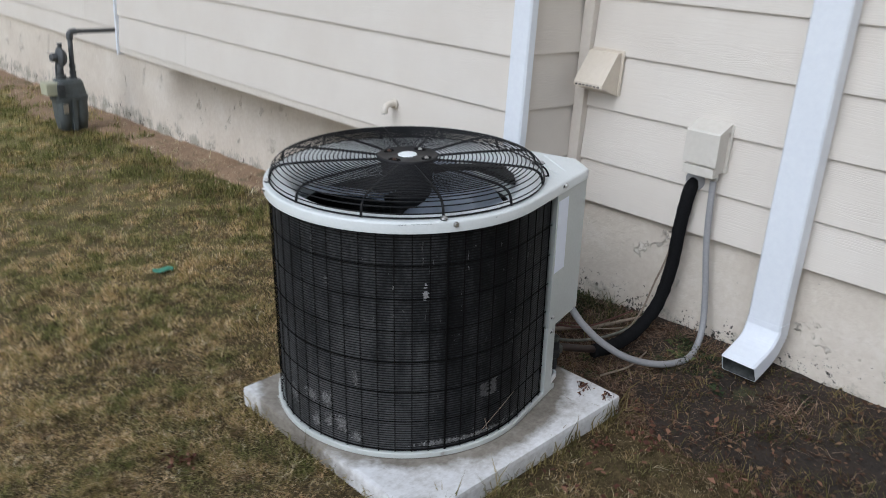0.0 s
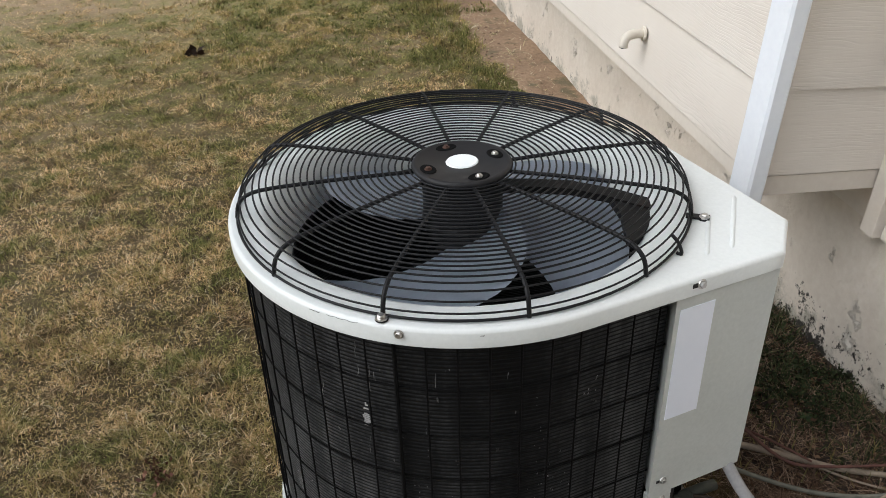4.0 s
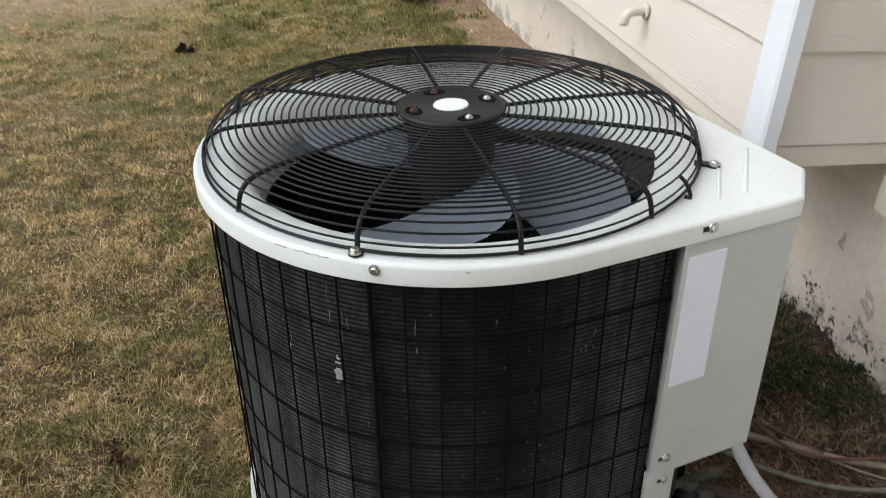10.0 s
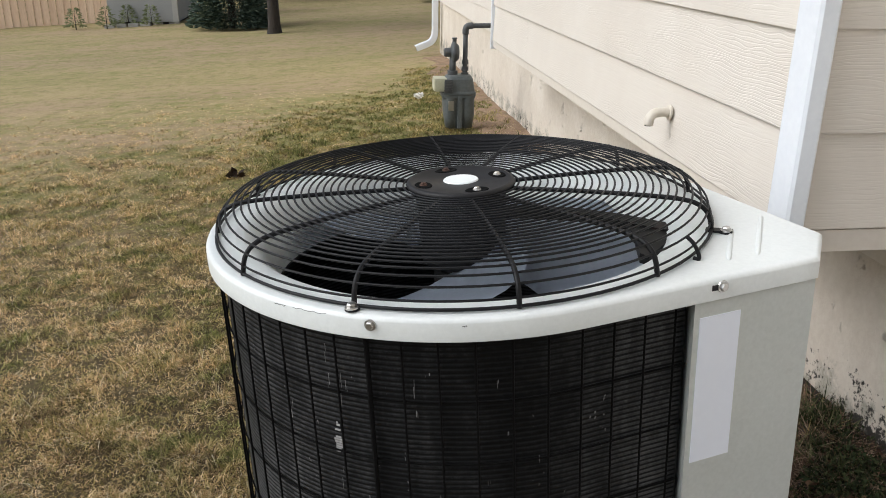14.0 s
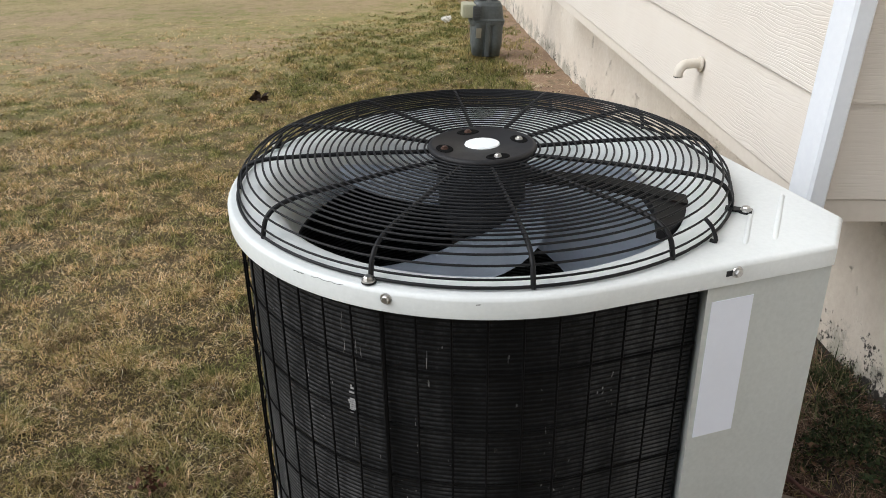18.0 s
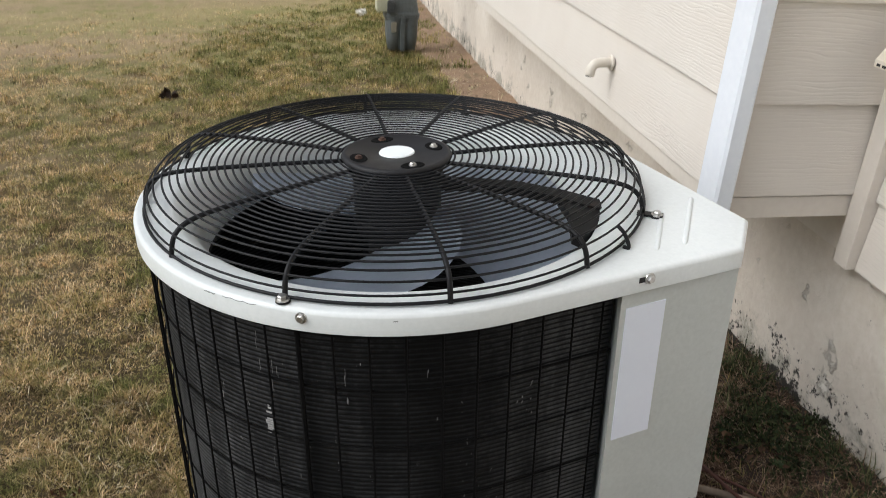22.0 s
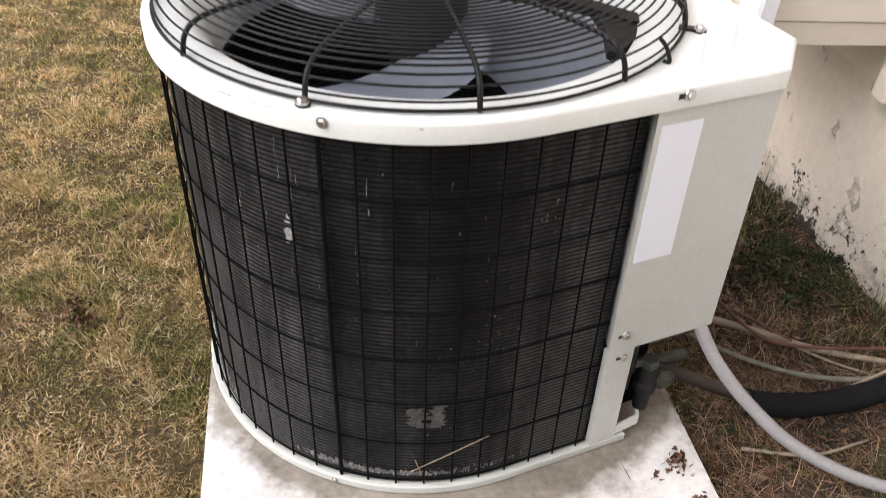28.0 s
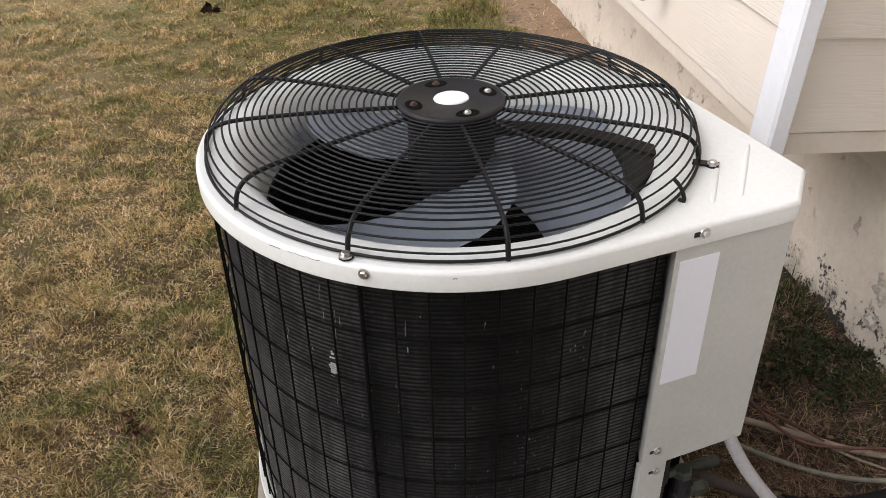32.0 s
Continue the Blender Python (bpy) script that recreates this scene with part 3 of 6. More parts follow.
soil_strip("bare_soil", "dark bare soil beside the foundation", lambda y: 2.05 - 0.14 * math.sin(2.2 * y), -0.9, 2.7, 46)
CLAY = surface("red_clay_thatch", (0.193, 0.122, 0.074), (0.367, 0.253, 0.161), rough=0.95, big=7.0, fine=60.0, bump=0.9, depth=0.02, stain=(0.140, 0.113, 0.062), stain_at=(0.54, 0.64), stain_scale=6.0)
soil_strip("bare_clay", "reddish bare clay and thatch along the foundation", lambda y: 2.22 - 0.06 * math.sin(3 * y) - 0.10 * math.sin(1.1 * y), 2.65, 10.5, 90, CLAY)


# ---- house ----
def wall_frame(x, y, along):
    """A frame whose x runs along a wall and whose y points into it."""
    return pose(x, y, 0, 0, 0, along)


def lap_board_mesh(length, height):
    """One lap-siding plank: proud at its lower edge, thin at the top, eased corners."""
    bm = bmesh.new()
    prof = [(0.0, -0.002), (-0.014, 0.0), (-0.0155, 0.002), (-0.0155, 0.006), (-0.004, height + 0.012), (0.0, height + 0.012)]
    a = [bm.verts.new((0.0, y, z)) for y, z in prof]
    b = [bm.verts.new((length, y, z)) for y, z in prof]
    for i in range(len(prof)):
        j = (i + 1) % len(prof)
        bm.faces.new((a[i], a[j], b[j], b[i]))
    bm.faces.new(a[::-1])
    bm.faces.new(b)
    bmesh.ops.recalc_face_normals(bm, faces=bm.faces)
    me = bpy.data.meshes.new("siding_board")
    bm.to_mesh(me)
    bm.free()
    me.materials.append(SIDING)
    return me


EAVE = 3.06


def clad(wall, frame_m, length, heights, breaks=()):
    """Planks course by course, each an object of its own under its wall; butt joints at breaks."""
    meshes = {}
    for n, z in enumerate(heights[:-1]):
        cuts = [0.0] + [c for k, c in enumerate(breaks) if (k + n) % 3 == 0] + [length]
        for c0, c1 in zip(cuts, cuts[1:]):
            key = (round(c1 - c0 - 0.002, 4), round(heights[n + 1] - z, 4))
            if key not in meshes:
                meshes[key] = lap_board_mesh(*key)
            ob = new("siding_board", meshes[key])
            ob.parent = wall
            ob.matrix_basis = frame_m @ Matrix.Translation((c0 + 0.001, 0, z))


def courses(first, second, step=0.2035):
    out = [first, second]
    while out[-1] < EAVE - step * 0.6:
        out.append(out[-1] + step)
    return out[:-1] + [EAVE]


MAIN_COURSES = courses(0.440, 0.605, 0.2045)
BUMP_COURSES = courses(0.588, 0.7905, 0.2025)
END_COURSES = courses(0.603, 0.804, 0.2025)

foundation = part("foundation", box((2.585, HOUSE_NEAR, -0.5), (2.80, HOUSE_FAR - 0.02, 0.448)), PARGING)
tagged(foundation, "cream painted parged foundation with black mould specks", "foundation", kind="structure")
wall_main = part("wall_main", box((2.572, HOUSE_NEAR, 0.448), (2.75, HOUSE_FAR, EAVE)), TRIM)
tagged(wall_main, "cream lap-sided house wall", "wall", kind="structure")
wall_bump = part("wall_bump", prism([(BUMP_X + 0.008, BUMP_END), (2.572, BUMP_END), (2.572, BUMP_FAR - 0.01), (BUMP_X + 0.008, BUMP_FAR - 0.01)], 0.570, EAVE), TRIM)
tagged(wall_bump, "cream lap-sided bay overhanging the foundation", "wall", kind="structure")
part("skirt_board", prism([(BUMP_X - 0.002, BUMP_END - 0.010), (2.55, BUMP_END - 0.010), (2.55, BUMP_END + 0.008), (BUMP_X + 0.016, BUMP_END + 0.008), (BUMP_X + 0.016, BUMP_FAR), (BUMP_X - 0.002, BUMP_FAR)], 0.552, 0.6), TRIM, wall_bump)
far_end = part("wall_far_end", box((2.80, HOUSE_FAR - 0.15, -0.5), (9.0, HOUSE_FAR, EAVE)), TRIM)
tagged(far_end, "cream end wall of the house", "wall", kind="structure")
near_end = part("wall_near_end", box((2.80, HOUSE_NEAR, -0.5), (9.0, HOUSE_NEAR + 0.15, EAVE)), TRIM)
tagged(near_end, "cream end wall of the house", "wall", kind="structure")
back_wall = part("wall_back", box((8.85, HOUSE_NEAR + 0.15, -0.5), (9.0, HOUSE_FAR - 0.15, EAVE)), TRIM)
tagged(back_wall, "cream back wall of the house", "wall", kind="structure")
soffit = part("soffit", box((2.02, HOUSE_NEAR - 0.3, EAVE), (9.3, HOUSE_FAR + 0.3, EAVE + 0.05)), TRIM)
tagged(soffit, "cream boxed eave soffit", "soffit", kind="structure")
roof = part("roof", prism([(1.98, EAVE + 0.05), (9.34, EAVE + 0.05), (5.7, EAVE + 1.9)], -(HOUSE_FAR + 0.3), -(HOUSE_NEAR - 0.3), pose(0, 0, 0, 90, 0, 0)), ROOFING)
tagged(roof, "dark shingled roof", "roof", kind="structure")

corner_post = part("corner_post", box((2.534, 1.930, 0.442), (2.572, 1.976, EAVE), 0.003), TRIM)
tagged(corner_post, "cream inside-corner trim post", "trim", kind="structure")
far_strip = part("corner_trim", box((BUMP_X - 0.018, BUMP_FAR - 0.012, 0.54), (BUMP_X + 0.03, BUMP_FAR + 0.012, EAVE), 0.003), WHITE_METAL)
tagged(far_strip, "narrow white corner trim of the bay", "trim", kind="structure")


# ---- downspouts ----
# dark inner skin of the elbow: the deep pipe's shade is put into the colour
PIPE_SHADE = surface("shaded_pipe_inside", (0.020, 0.023, 0.024), (0.10, 0.105, 0.10), rough=0.7, big=25.0, fine=90.0)


def downspout(label, x, y, top, path, width, depth, ribs=True):
    """A rectangular sheet-metal pipe with an elbow: open mouth, seams and straps."""
    ob = thing("downspout", label, "downspout", "house downspouts")
    half_w, half_d, c = width / 2, depth / 2, 0.006
    sect = [(-half_w + c, -half_d), (half_w - c, -half_d), (half_w, -half_d + c), (half_w, half_d - c), (half_w - c, half_d), (-half_w + c, half_d), (-half_w, half_d - c), (-half_w, -half_d + c)]

    def sweep(pts, grow=0.0):
        bm = bmesh.new()
        skins = []
        for shrink in (1.0 + grow, 0.965 + grow):
            rings = []
            for i, p in enumerate(pts):
                a, b = pts[max(0, i - 1)], pts[min(len(pts) - 1, i + 1)]
                way = (Vector(b) - Vector(a)).normalized()
                out = Vector((0, 1, 0)).cross(way).normalized()
                rings.append([bm.verts.new(Vector(p) + Vector((0, 1, 0)) * u * shrink + out * v * shrink) for u, v in sect])
            skins.append(rings)
            for r0, r1 in zip(rings, rings[1:]):
                for k in range(8):
                    bm.faces.new((r0[k], r0[(k + 1) % 8], r1[(k + 1) % 8], r1[k]))
        for end in (0, -1):
            for k in range(8):
                bm.faces.new((skins[0][end][k], skins[0][end][(k + 1) % 8], skins[1][end][(k + 1) % 8], skins[1][end][k]))
        return bm
    part("pipe", sweep([(x, y, top), (x, y, path[0][2] - 0.01)]), WHITE_METAL, ob)
    bend = smooth_path(path, 5)
    skin = sweep(bend, 0.025)
    skin.verts.ensure_lookup_table()
    skin.faces.ensure_lookup_table()
    per, rng = 8 * len(bend), random.Random(5)
    out = (Vector(bend[-1]) - Vector(bend[-2])).normalized()
    for k in range(8):
        bent = out * rng.uniform(-0.007, 0.004) + Vector((0, 0, rng.uniform(-0.003, 0.002)))
        for i in (per - 8 + k, 2 * per - 8 + k):
            skin.verts[i].co += bent
    for f in skin.faces[per - 8:2 * (per - 8)]:
        f.material_index = 1
    elbow = part("elbow", skin, WHITE_METAL, ob)
    elbow.data.materials.append(PIPE_SHADE)
    for i in (4, 5, 6):
        a, b = Vector(bend[i]), Vector(bend[i + 1])
        part("crimp", sweep([tuple(a), tuple(a.lerp(b, min(1.0, 0.005 / (b - a).length)))], 0.055), WHITE_METAL, elbow)
    for z in (1.9, 2.75):
        part("strap", box((x - half_d - 0.003, y - half_w - 0.02, z), (x + half_d, y + half_w + 0.02, z + 0.03), 0.001), WHITE_METAL, ob)
    return ob


downspout("white metal downspout with an open elbow over the soil", 2.512, 1.044, EAVE, [(2.512, 1.044, 0.249), (2.508, 1.044, 0.209), (2.470, 1.047, 0.152), (2.377, 1.056, 0.101)], 0.118, 0.072)
downspout("white metal downspout on the corner of the bay", 2.208, 1.978, EAVE, [(2.208, 1.978, 0.27), (2.202, 1.978, 0.215), (2.18, 1.978, 0.155), (2.13, 1.978, 0.10)], 0.084, 0.042)
downspout("white metal downspout at the far corner of the house", 2.50, 10.75, EAVE, [(2.50, 10.75, 0.10), (2.49, 10.75, 0.03), (2.44, 10.75, -0.04), (2.27, 10.75, -0.11)], 0.10, 0.07)


# ---- condenser unit ----
UNIT = SETTLED @ Matrix.Translation((1.545, 1.768, 0.0)) @ pose(0, 0, 0, 0, 0, 13.7)
R_CAP, Z_CAP, R_COIL, Z_BASE = 0.418, 0.776, 0.402, 0.072
CORNER = [(0.440, -0.10), (0.440, -0.345), (0.366, -0.418), (0.05, -0.418)]
unit = thing("air_conditioner", "round white outdoor air-conditioning condenser with a black wire fan guard", "air conditioner", at=UNIT)


def outline(theta, inset=0.0):
    """Distance from the unit's axis to its outer edge in a direction."""
    w = Vector((math.cos(theta), math.sin(theta)))
    best = R_CAP - inset
    if -math.pi / 2 <= theta <= 0.25:
        lines = [(Vector((1, 0)), 0.440 - inset), (Vector((0, -1)), 0.418 - inset), (Vector((0.702, -0.712)).normalized(), 0.553 - inset)]
        far = min(d / max(1e-6, w.dot(n)) for n, d in lines)
        best = max(best, far) if theta < 0 else best + (0.022 * (1 - theta / 0.25))
    return best


ANGLES = sorted(set([k * math.tau / 120 - math.pi for k in range(120)] + [math.atan2(y, x) for x, y in CORNER]))


def ring_loft(rings, top_open=True):
    """Skins rings of equal length, each a list of points."""
    bm = bmesh.new()
    vs = [[bm.verts.new(p) for p in r] for r in rings]
    n = len(vs[0])
    for a, b in zip(vs, vs[1:]):
        for k in range(n):
            bm.faces.new((a[k], a[(k + 1) % n], b[(k + 1) % n], b[k]))
    return bm


def rim(inset, z):
    return [(outline(a, inset) * math.cos(a), outline(a, inset) * math.sin(a), z) for a in ANGLES]


def circle(r, z):
    return [(r * math.cos(a), r * math.sin(a), z) for a in ANGLES]


cap = part("top_cap", ring_loft([rim(0.004, Z_CAP - 0.031), rim(0.0, Z_CAP - 0.031), rim(0.0, Z_CAP - 0.0305), rim(0.0, Z_CAP - 0.0062), rim(0.0004, Z_CAP - 0.0052), rim(0.0016, Z_CAP - 0.0026), rim(0.004, Z_CAP - 0.0008), rim(0.0068, Z_CAP), rim(0.0078, Z_CAP), rim(0.02, Z_CAP + 0.0005), circle(0.372, Z_CAP + 0.001), circle(0.360, Z_CAP - 0.001), circle(0.351, Z_CAP - 0.006), circle(0.342, Z_CAP - 0.014), circle(0.334, Z_CAP - 0.026), circle(0.327, Z_CAP - 0.042), circle(0.3225, Z_CAP - 0.060), circle(0.320, Z_CAP - 0.080), circle(0.319, Z_CAP - 0.104)]), UNIT_WHITE, unit, "white enamelled steel top with a rolled fan opening", smooth=True)
cap_mesh = cap.data
for poly in cap_mesh.polygons:
    poly.use_smooth = not (poly.normal.z > 0.985 and poly.center.z > Z_CAP - 0.001)
for p0, p1 in (((0.335, -0.268), (0.243, -0.376)), ((0.418, -0.236), (0.290, -0.378))):
    mid = ((p0[0] + p1[0]) / 2, (p0[1] + p1[1]) / 2)
    rib = tube([(*p0, Z_CAP - 0.002), (p0[0] * 0.85 + mid[0] * 0.15, p0[1] * 0.85 + mid[1] * 0.15, Z_CAP - 0.0012), (*mid, Z_CAP - 0.001), (p1[0] * 0.85 + mid[0] * 0.15, p1[1] * 0.85 + mid[1] * 0.15, Z_CAP - 0.0012), (*p1, Z_CAP - 0.002)], [0.0015, 0.0042, 0.0045, 0.0042, 0.0015], 12)
    part("pressed_rib", rib, UNIT_WHITE, cap, smooth=True)


def screw(parent, place, normal, material, size=0.006, washer=True, name="screw"):
    """Hex-headed screw on a washer, its axis along the normal."""
    m = Matrix.Translation(place) @ Vector(normal).to_track_quat("Z", "Y").to_matrix().to_4x4()
    bm = bmesh.new()
    if washer:
        add_lathe(bm, [(0, 0.0018), (size * 1.35, 0.0018), (size * 1.45, 0.0)], 14, m)
    add_lathe(bm, [(size, 0.0), (size, size * 0.75), (size * 0.8, size), (0, size)], 6, m)
    return part(name, bm, material, parent)


for a in (-131.0, -41.0, 49.0, 139.0):
    c, s = math.cos(radians(a + 3.2)), math.sin(radians(a + 3.2))
    r = outline(radians(a + 3.2))
    if abs(a + 41) > 1:
        screw(cap, (r * c, r * s, Z_CAP - 0.0115), (c, s, 0), ZINC, 0.0055)
screw(cap, (0.202, -0.418, Z_CAP - 0.0125), (0, -1, 0), ZINC, 0.006)
part("slot", box((0.185, -0.4188, Z_CAP - 0.0165), (0.200, -0.4178, Z_CAP - 0.0085)), DARK, cap)
screw(cap, (0.440, -0.16, Z_CAP - 0.015), (1, 0, 0), ZINC, 0.006)

for a0, a1, dz in ((-143.5, -136.2, 0.0045), (-148.0, -145.2, 0.006), (-112.0, -111.2, 0.009)):
    line_bm = ring_loft([[(0.4184 * math.cos(radians(a0 + (a1 - a0) * k / 8)), 0.4184 * math.sin(radians(a0 + (a1 - a0) * k / 8)), Z_CAP - dz - h - 0.001 * math.sin(2.2 * k)) for k in range(9)] for h in (0.0, 0.0007)])
    bmesh.ops.delete(line_bm, geom=[f for f in line_bm.faces if f.calc_area() > 2.5e-5], context="FACES_ONLY")
    part("scratch", line_bm, METER_GREY, cap, "grey scuff in the enamel")

# the fan guard: rings on bent spokes, held by four feet
guard = part("fan_guard", bmesh.new(), BLACK_WIRE, unit, "black coated wire fan guard")
GUARD = [(0.080, 0.827), (0.20, 0.830), (0.30, 0.830), (0.352, 0.828), (0.380, 0.821), (0.395, 0.806), (0.401, 0.781)]


def guard_z(r):
    for (r0, z0), (r1, z1) in zip(GUARD, GUARD[1:]):
        if r <= r1:
            return z0 + (z1 - z0) * (r - r0) / (r1 - r0)
    return GUARD[-1][1]


SPOKE0 = radians(-131.8)
for k in range(12):
    a = SPOKE0 + k * math.tau / 12
    foot = k % 3 == 0
    out = 0.422 if k == 3 else 0.407
    prof = [(r, z - 0.003) for r, z in GUARD]
    part("spoke", tube(smooth_path([(r * math.cos(a), r * math.sin(a), z) for r, z in prof], 3), 0.0037, 8), BLACK_WIRE, guard, smooth=True)
    if foot:
        f = part("foot", lathe([(0, 0.003), (0.008, 0.003), (0.010, 0.0)], 16, Matrix.Translation(((out - 0.001) * math.cos(a), (out - 0.001) * math.sin(a), Z_CAP + 0.001))), BLACK_WIRE, guard, "black foot under a zinc bolt")
        if out > 0.41:
            part("tab", box((-0.030, -0.0075, -0.001), (0.009, 0.0075, 0.0025), 0.001, Matrix.Translation((out * math.cos(a), out * math.sin(a), Z_CAP + 0.003)) @ pose(0, 0, 0, 0, 0, math.degrees(a))), BLACK_WIRE, f)
        screw(f, (out * math.cos(a), out * math.sin(a), Z_CAP + 0.004), (0, 0, 1), ZINC, 0.0065, name="bolt")
clip_at = [(r * math.cos(radians(-59.5)), r * math.sin(radians(-59.5)), z) for r, z in ((0.394, 0.808), (0.404, 0.800), (0.411, 0.788), (0.413, Z_CAP + 0.003), (0.405, Z_CAP + 0.003))]
part("clip", tube(smooth_path(clip_at, 3), 0.0029, 8), BLACK_WIRE, guard, "black wire clip at the rim", smooth=True)
RING_R = [0.0955 + 0.0119 * k for k in range(24)] + [0.3825, 0.393, 0.3985, 0.401]
for r in RING_R:
    z = guard_z(r)
    part("ring", tube([(r * math.cos(k * math.tau / 96), r * math.sin(k * math.tau / 96), z) for k in range(96)], 0.0017 if r < 0.400 else 0.0024, 6, True), BLACK_WIRE, guard, smooth=True)

hub = part("hub_plate", lathe([(0, 0.8305), (0.026, 0.8305), (0.030, 0.8325), (0.080, 0.8325), (0.083, 0.8345), (0.088, 0.8335), (0.091, 0.829), (0.089, 0.825), (0, 0.825)], 64), BLACK_PLATE, unit, "black pressed steel motor plate", smooth=True)
part("badge", lathe([(0, 0.8345), (0.026, 0.8345), (0.0275, 0.8325)], 40, Matrix.Diagonal((1.08, 1.0, 1, 1))), BADGE_WHITE, hub, "blank white oval badge")
for k in range(4):
    a = k * math.pi / 2 + radians(1)
    p = (0.066 * math.cos(a), 0.066 * math.sin(a), 0.8326)
    # dimples coloured blacker than the plate to carry the shade of a recess
    d = part("dimple", lathe([(0.0135, 0.0), (0.0125, 0.0011), (0.0105, 0.0012), (0.0085, 0.0004), (0, 0.0003)], 20, Matrix.Translation(p) @ pose(0, 0, 0, 0, 0, math.degrees(a)) @ Matrix.Diagonal((1.0, 1.5, 1, 1))), GUARD_WIRE, hub, smooth=True)
    screw(d, (p[0], p[1], 0.833), (0, 0, 1), RUSTY if k in (1, 2) else ZINC, 0.0046, name="bolt")
motor = part("motor", lathe([(0.0, 0.826), (0.062, 0.826), (0.070, 0.815), (0.073, 0.80), (0.073, 0.708), (0.069, 0.695), (0.058, 0.690), (0.018, 0.688), (0.012, 0.64), (0, 0.64)], 40), MOTOR, unit, "dark motor with rust runs", smooth=True)
for z in (0.722, 0.80):
    part("band", lathe([(0.0732, z - 0.006), (0.0755, z - 0.005), (0.0755, z + 0.005), (0.0732, z + 0.006)], 40), MOTOR, motor, smooth=True)

# fan: three broad pitched blades on a spider
fan = part("fan", lathe([(0, 0.680), (0.046, 0.680), (0.052, 0.674), (0.052, 0.655), (0, 0.652)], 32), MOTOR, unit, "dark grey three-bladed fan at rest")


def blade_bm(a0):
    """One broad pitched blade; its low edge lies at a0, its high edge a quarter turn on, swept back at the tip."""
    bm = bmesh.new()
    nr, nc = 12, 13
    grid = []
    for i in range(nr):
        f = i / (nr - 1)
        r = 0.052 + 0.254 * f
        first, last = 25 - 50 * f, 142 - 72 * f - 24 * f * (1 - f)
        if f > 0.8:
            cut = ((f - 0.8) / 0.2) ** 2
            first, last = first + 7 * cut, last - 3 * cut
        row = []
        for k in range(nc):
            g = k / (nc - 1)
            a = a0 + radians(first + (last - first) * g)
            z = (0.675 - 0.070 * f) * (1 - g) + (0.748 - 0.009 * f) * g
            row.append(bm.verts.new((r * math.cos(a), r * math.sin(a), z)))
        grid.append(row)
    for i in range(nr - 1):
        for k in range(nc - 1):
            bm.faces.new((grid[i][k], grid[i][k + 1], grid[i + 1][k + 1], grid[i + 1][k]))
    bmesh.ops.solidify(bm, geom=bm.faces, thickness=0.0016)
    return bm


for a in (-178, -58, 62):
    part("blade", blade_bm(radians(a)), BLADE, fan, smooth=True)
lead = bmesh.new()
rows_lead = []
for (x, y, z), (u, v) in zip([(0.07, 0.0, 0.772), (0.13, -0.018, 0.766), (0.20, -0.05, 0.760), (0.255, -0.10, 0.754), (0.285, -0.145, 0.752), (0.318, -0.20, 0.754)], [(0.1, 1), (0.2, 1), (0.45, 0.9), (0.7, 0.7), (0.85, 0.5), (0.9, 0.4)]):
    n = Vector((u, v, 0)).normalized() * 0.017
    rows_lead.append([lead.verts.new(Vector((x, y, z)) + n * s_ + Vector((0, 0, d))) for s_, d in ((-1, -0.012), (-1, 0.002), (1, 0.002), (1, -0.012))])
for r0, r1 in zip(rows_lead, rows_lead[1:]):
    for k in range(4):
        lead.faces.new((r0[k], r0[(k + 1) % 4], r1[(k + 1) % 4], r1[k]))
lead.faces.new(rows_lead[0][::-1])
lead.faces.new(rows_lead[-1])
channel = part("wire_channel", lead, MOTOR, unit, "black wiring channel from motor to control box")
part("end_plate", prism([(0.255, -0.085), (0.302, -0.165), (0.292, -0.20), (0.238, -0.228), (0.198, -0.256), (0.193, -0.238), (0.232, -0.165)], 0.735, 0.7505), MOTOR, channel)

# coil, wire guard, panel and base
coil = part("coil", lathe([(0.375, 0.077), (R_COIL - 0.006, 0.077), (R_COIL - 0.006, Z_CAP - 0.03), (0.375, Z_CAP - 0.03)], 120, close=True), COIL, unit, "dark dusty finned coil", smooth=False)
part("inner_floor", lathe([(0, 0.105), (0.39, 0.105), (0.39, 0.098), (0, 0.098)], 48), DARK, unit)
part("shroud", lathe([(0.317, Z_CAP - 0.1045), (0.375, Z_CAP - 0.1045), (0.375, Z_CAP - 0.110), (0.317, Z_CAP - 0.110)], 64, close=True), DARK, unit)


def side_point(s, out=0.0):
    """A point of the coil's face at an arc length from the panel's edge, going round by the lawn side."""
    straight = 0.163
    r = R_COIL + out
    if s < straight:
        return (straight - s, -r)
    a = -math.pi / 2 - (s - straight) / R_COIL
    return (r * math.cos(a), r * math.sin(a))


ARC = 0.163 + R_COIL * math.radians(268)
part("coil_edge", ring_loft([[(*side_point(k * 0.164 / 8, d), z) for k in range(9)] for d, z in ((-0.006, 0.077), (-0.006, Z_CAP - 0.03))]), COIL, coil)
wires = part("wire_guard", bmesh.new(), BLACK_WIRE, unit, "black wire guard over the coil")
n_up = int((ARC - 0.022) / 0.0467)
for k in range(n_up + 1):
    x, y = side_point(0.022 + k * 0.0467, 0.002)
    thick = 0.0034 if k in (9, 33) else 0.0016
    part("upright_wire", tube([(x, y, 0.08), (x, y, 0.40), (x, y, Z_CAP - 0.028)], thick, 6), GUARD_WIRE, wires)
for k in range(7):
    z = 0.086 + 0.094 * k
    part("level_wire", tube([(*side_point(ARC * j / 90, -0.0015), z) for j in range(91)], 0.0015, 6), GUARD_WIRE, wires)


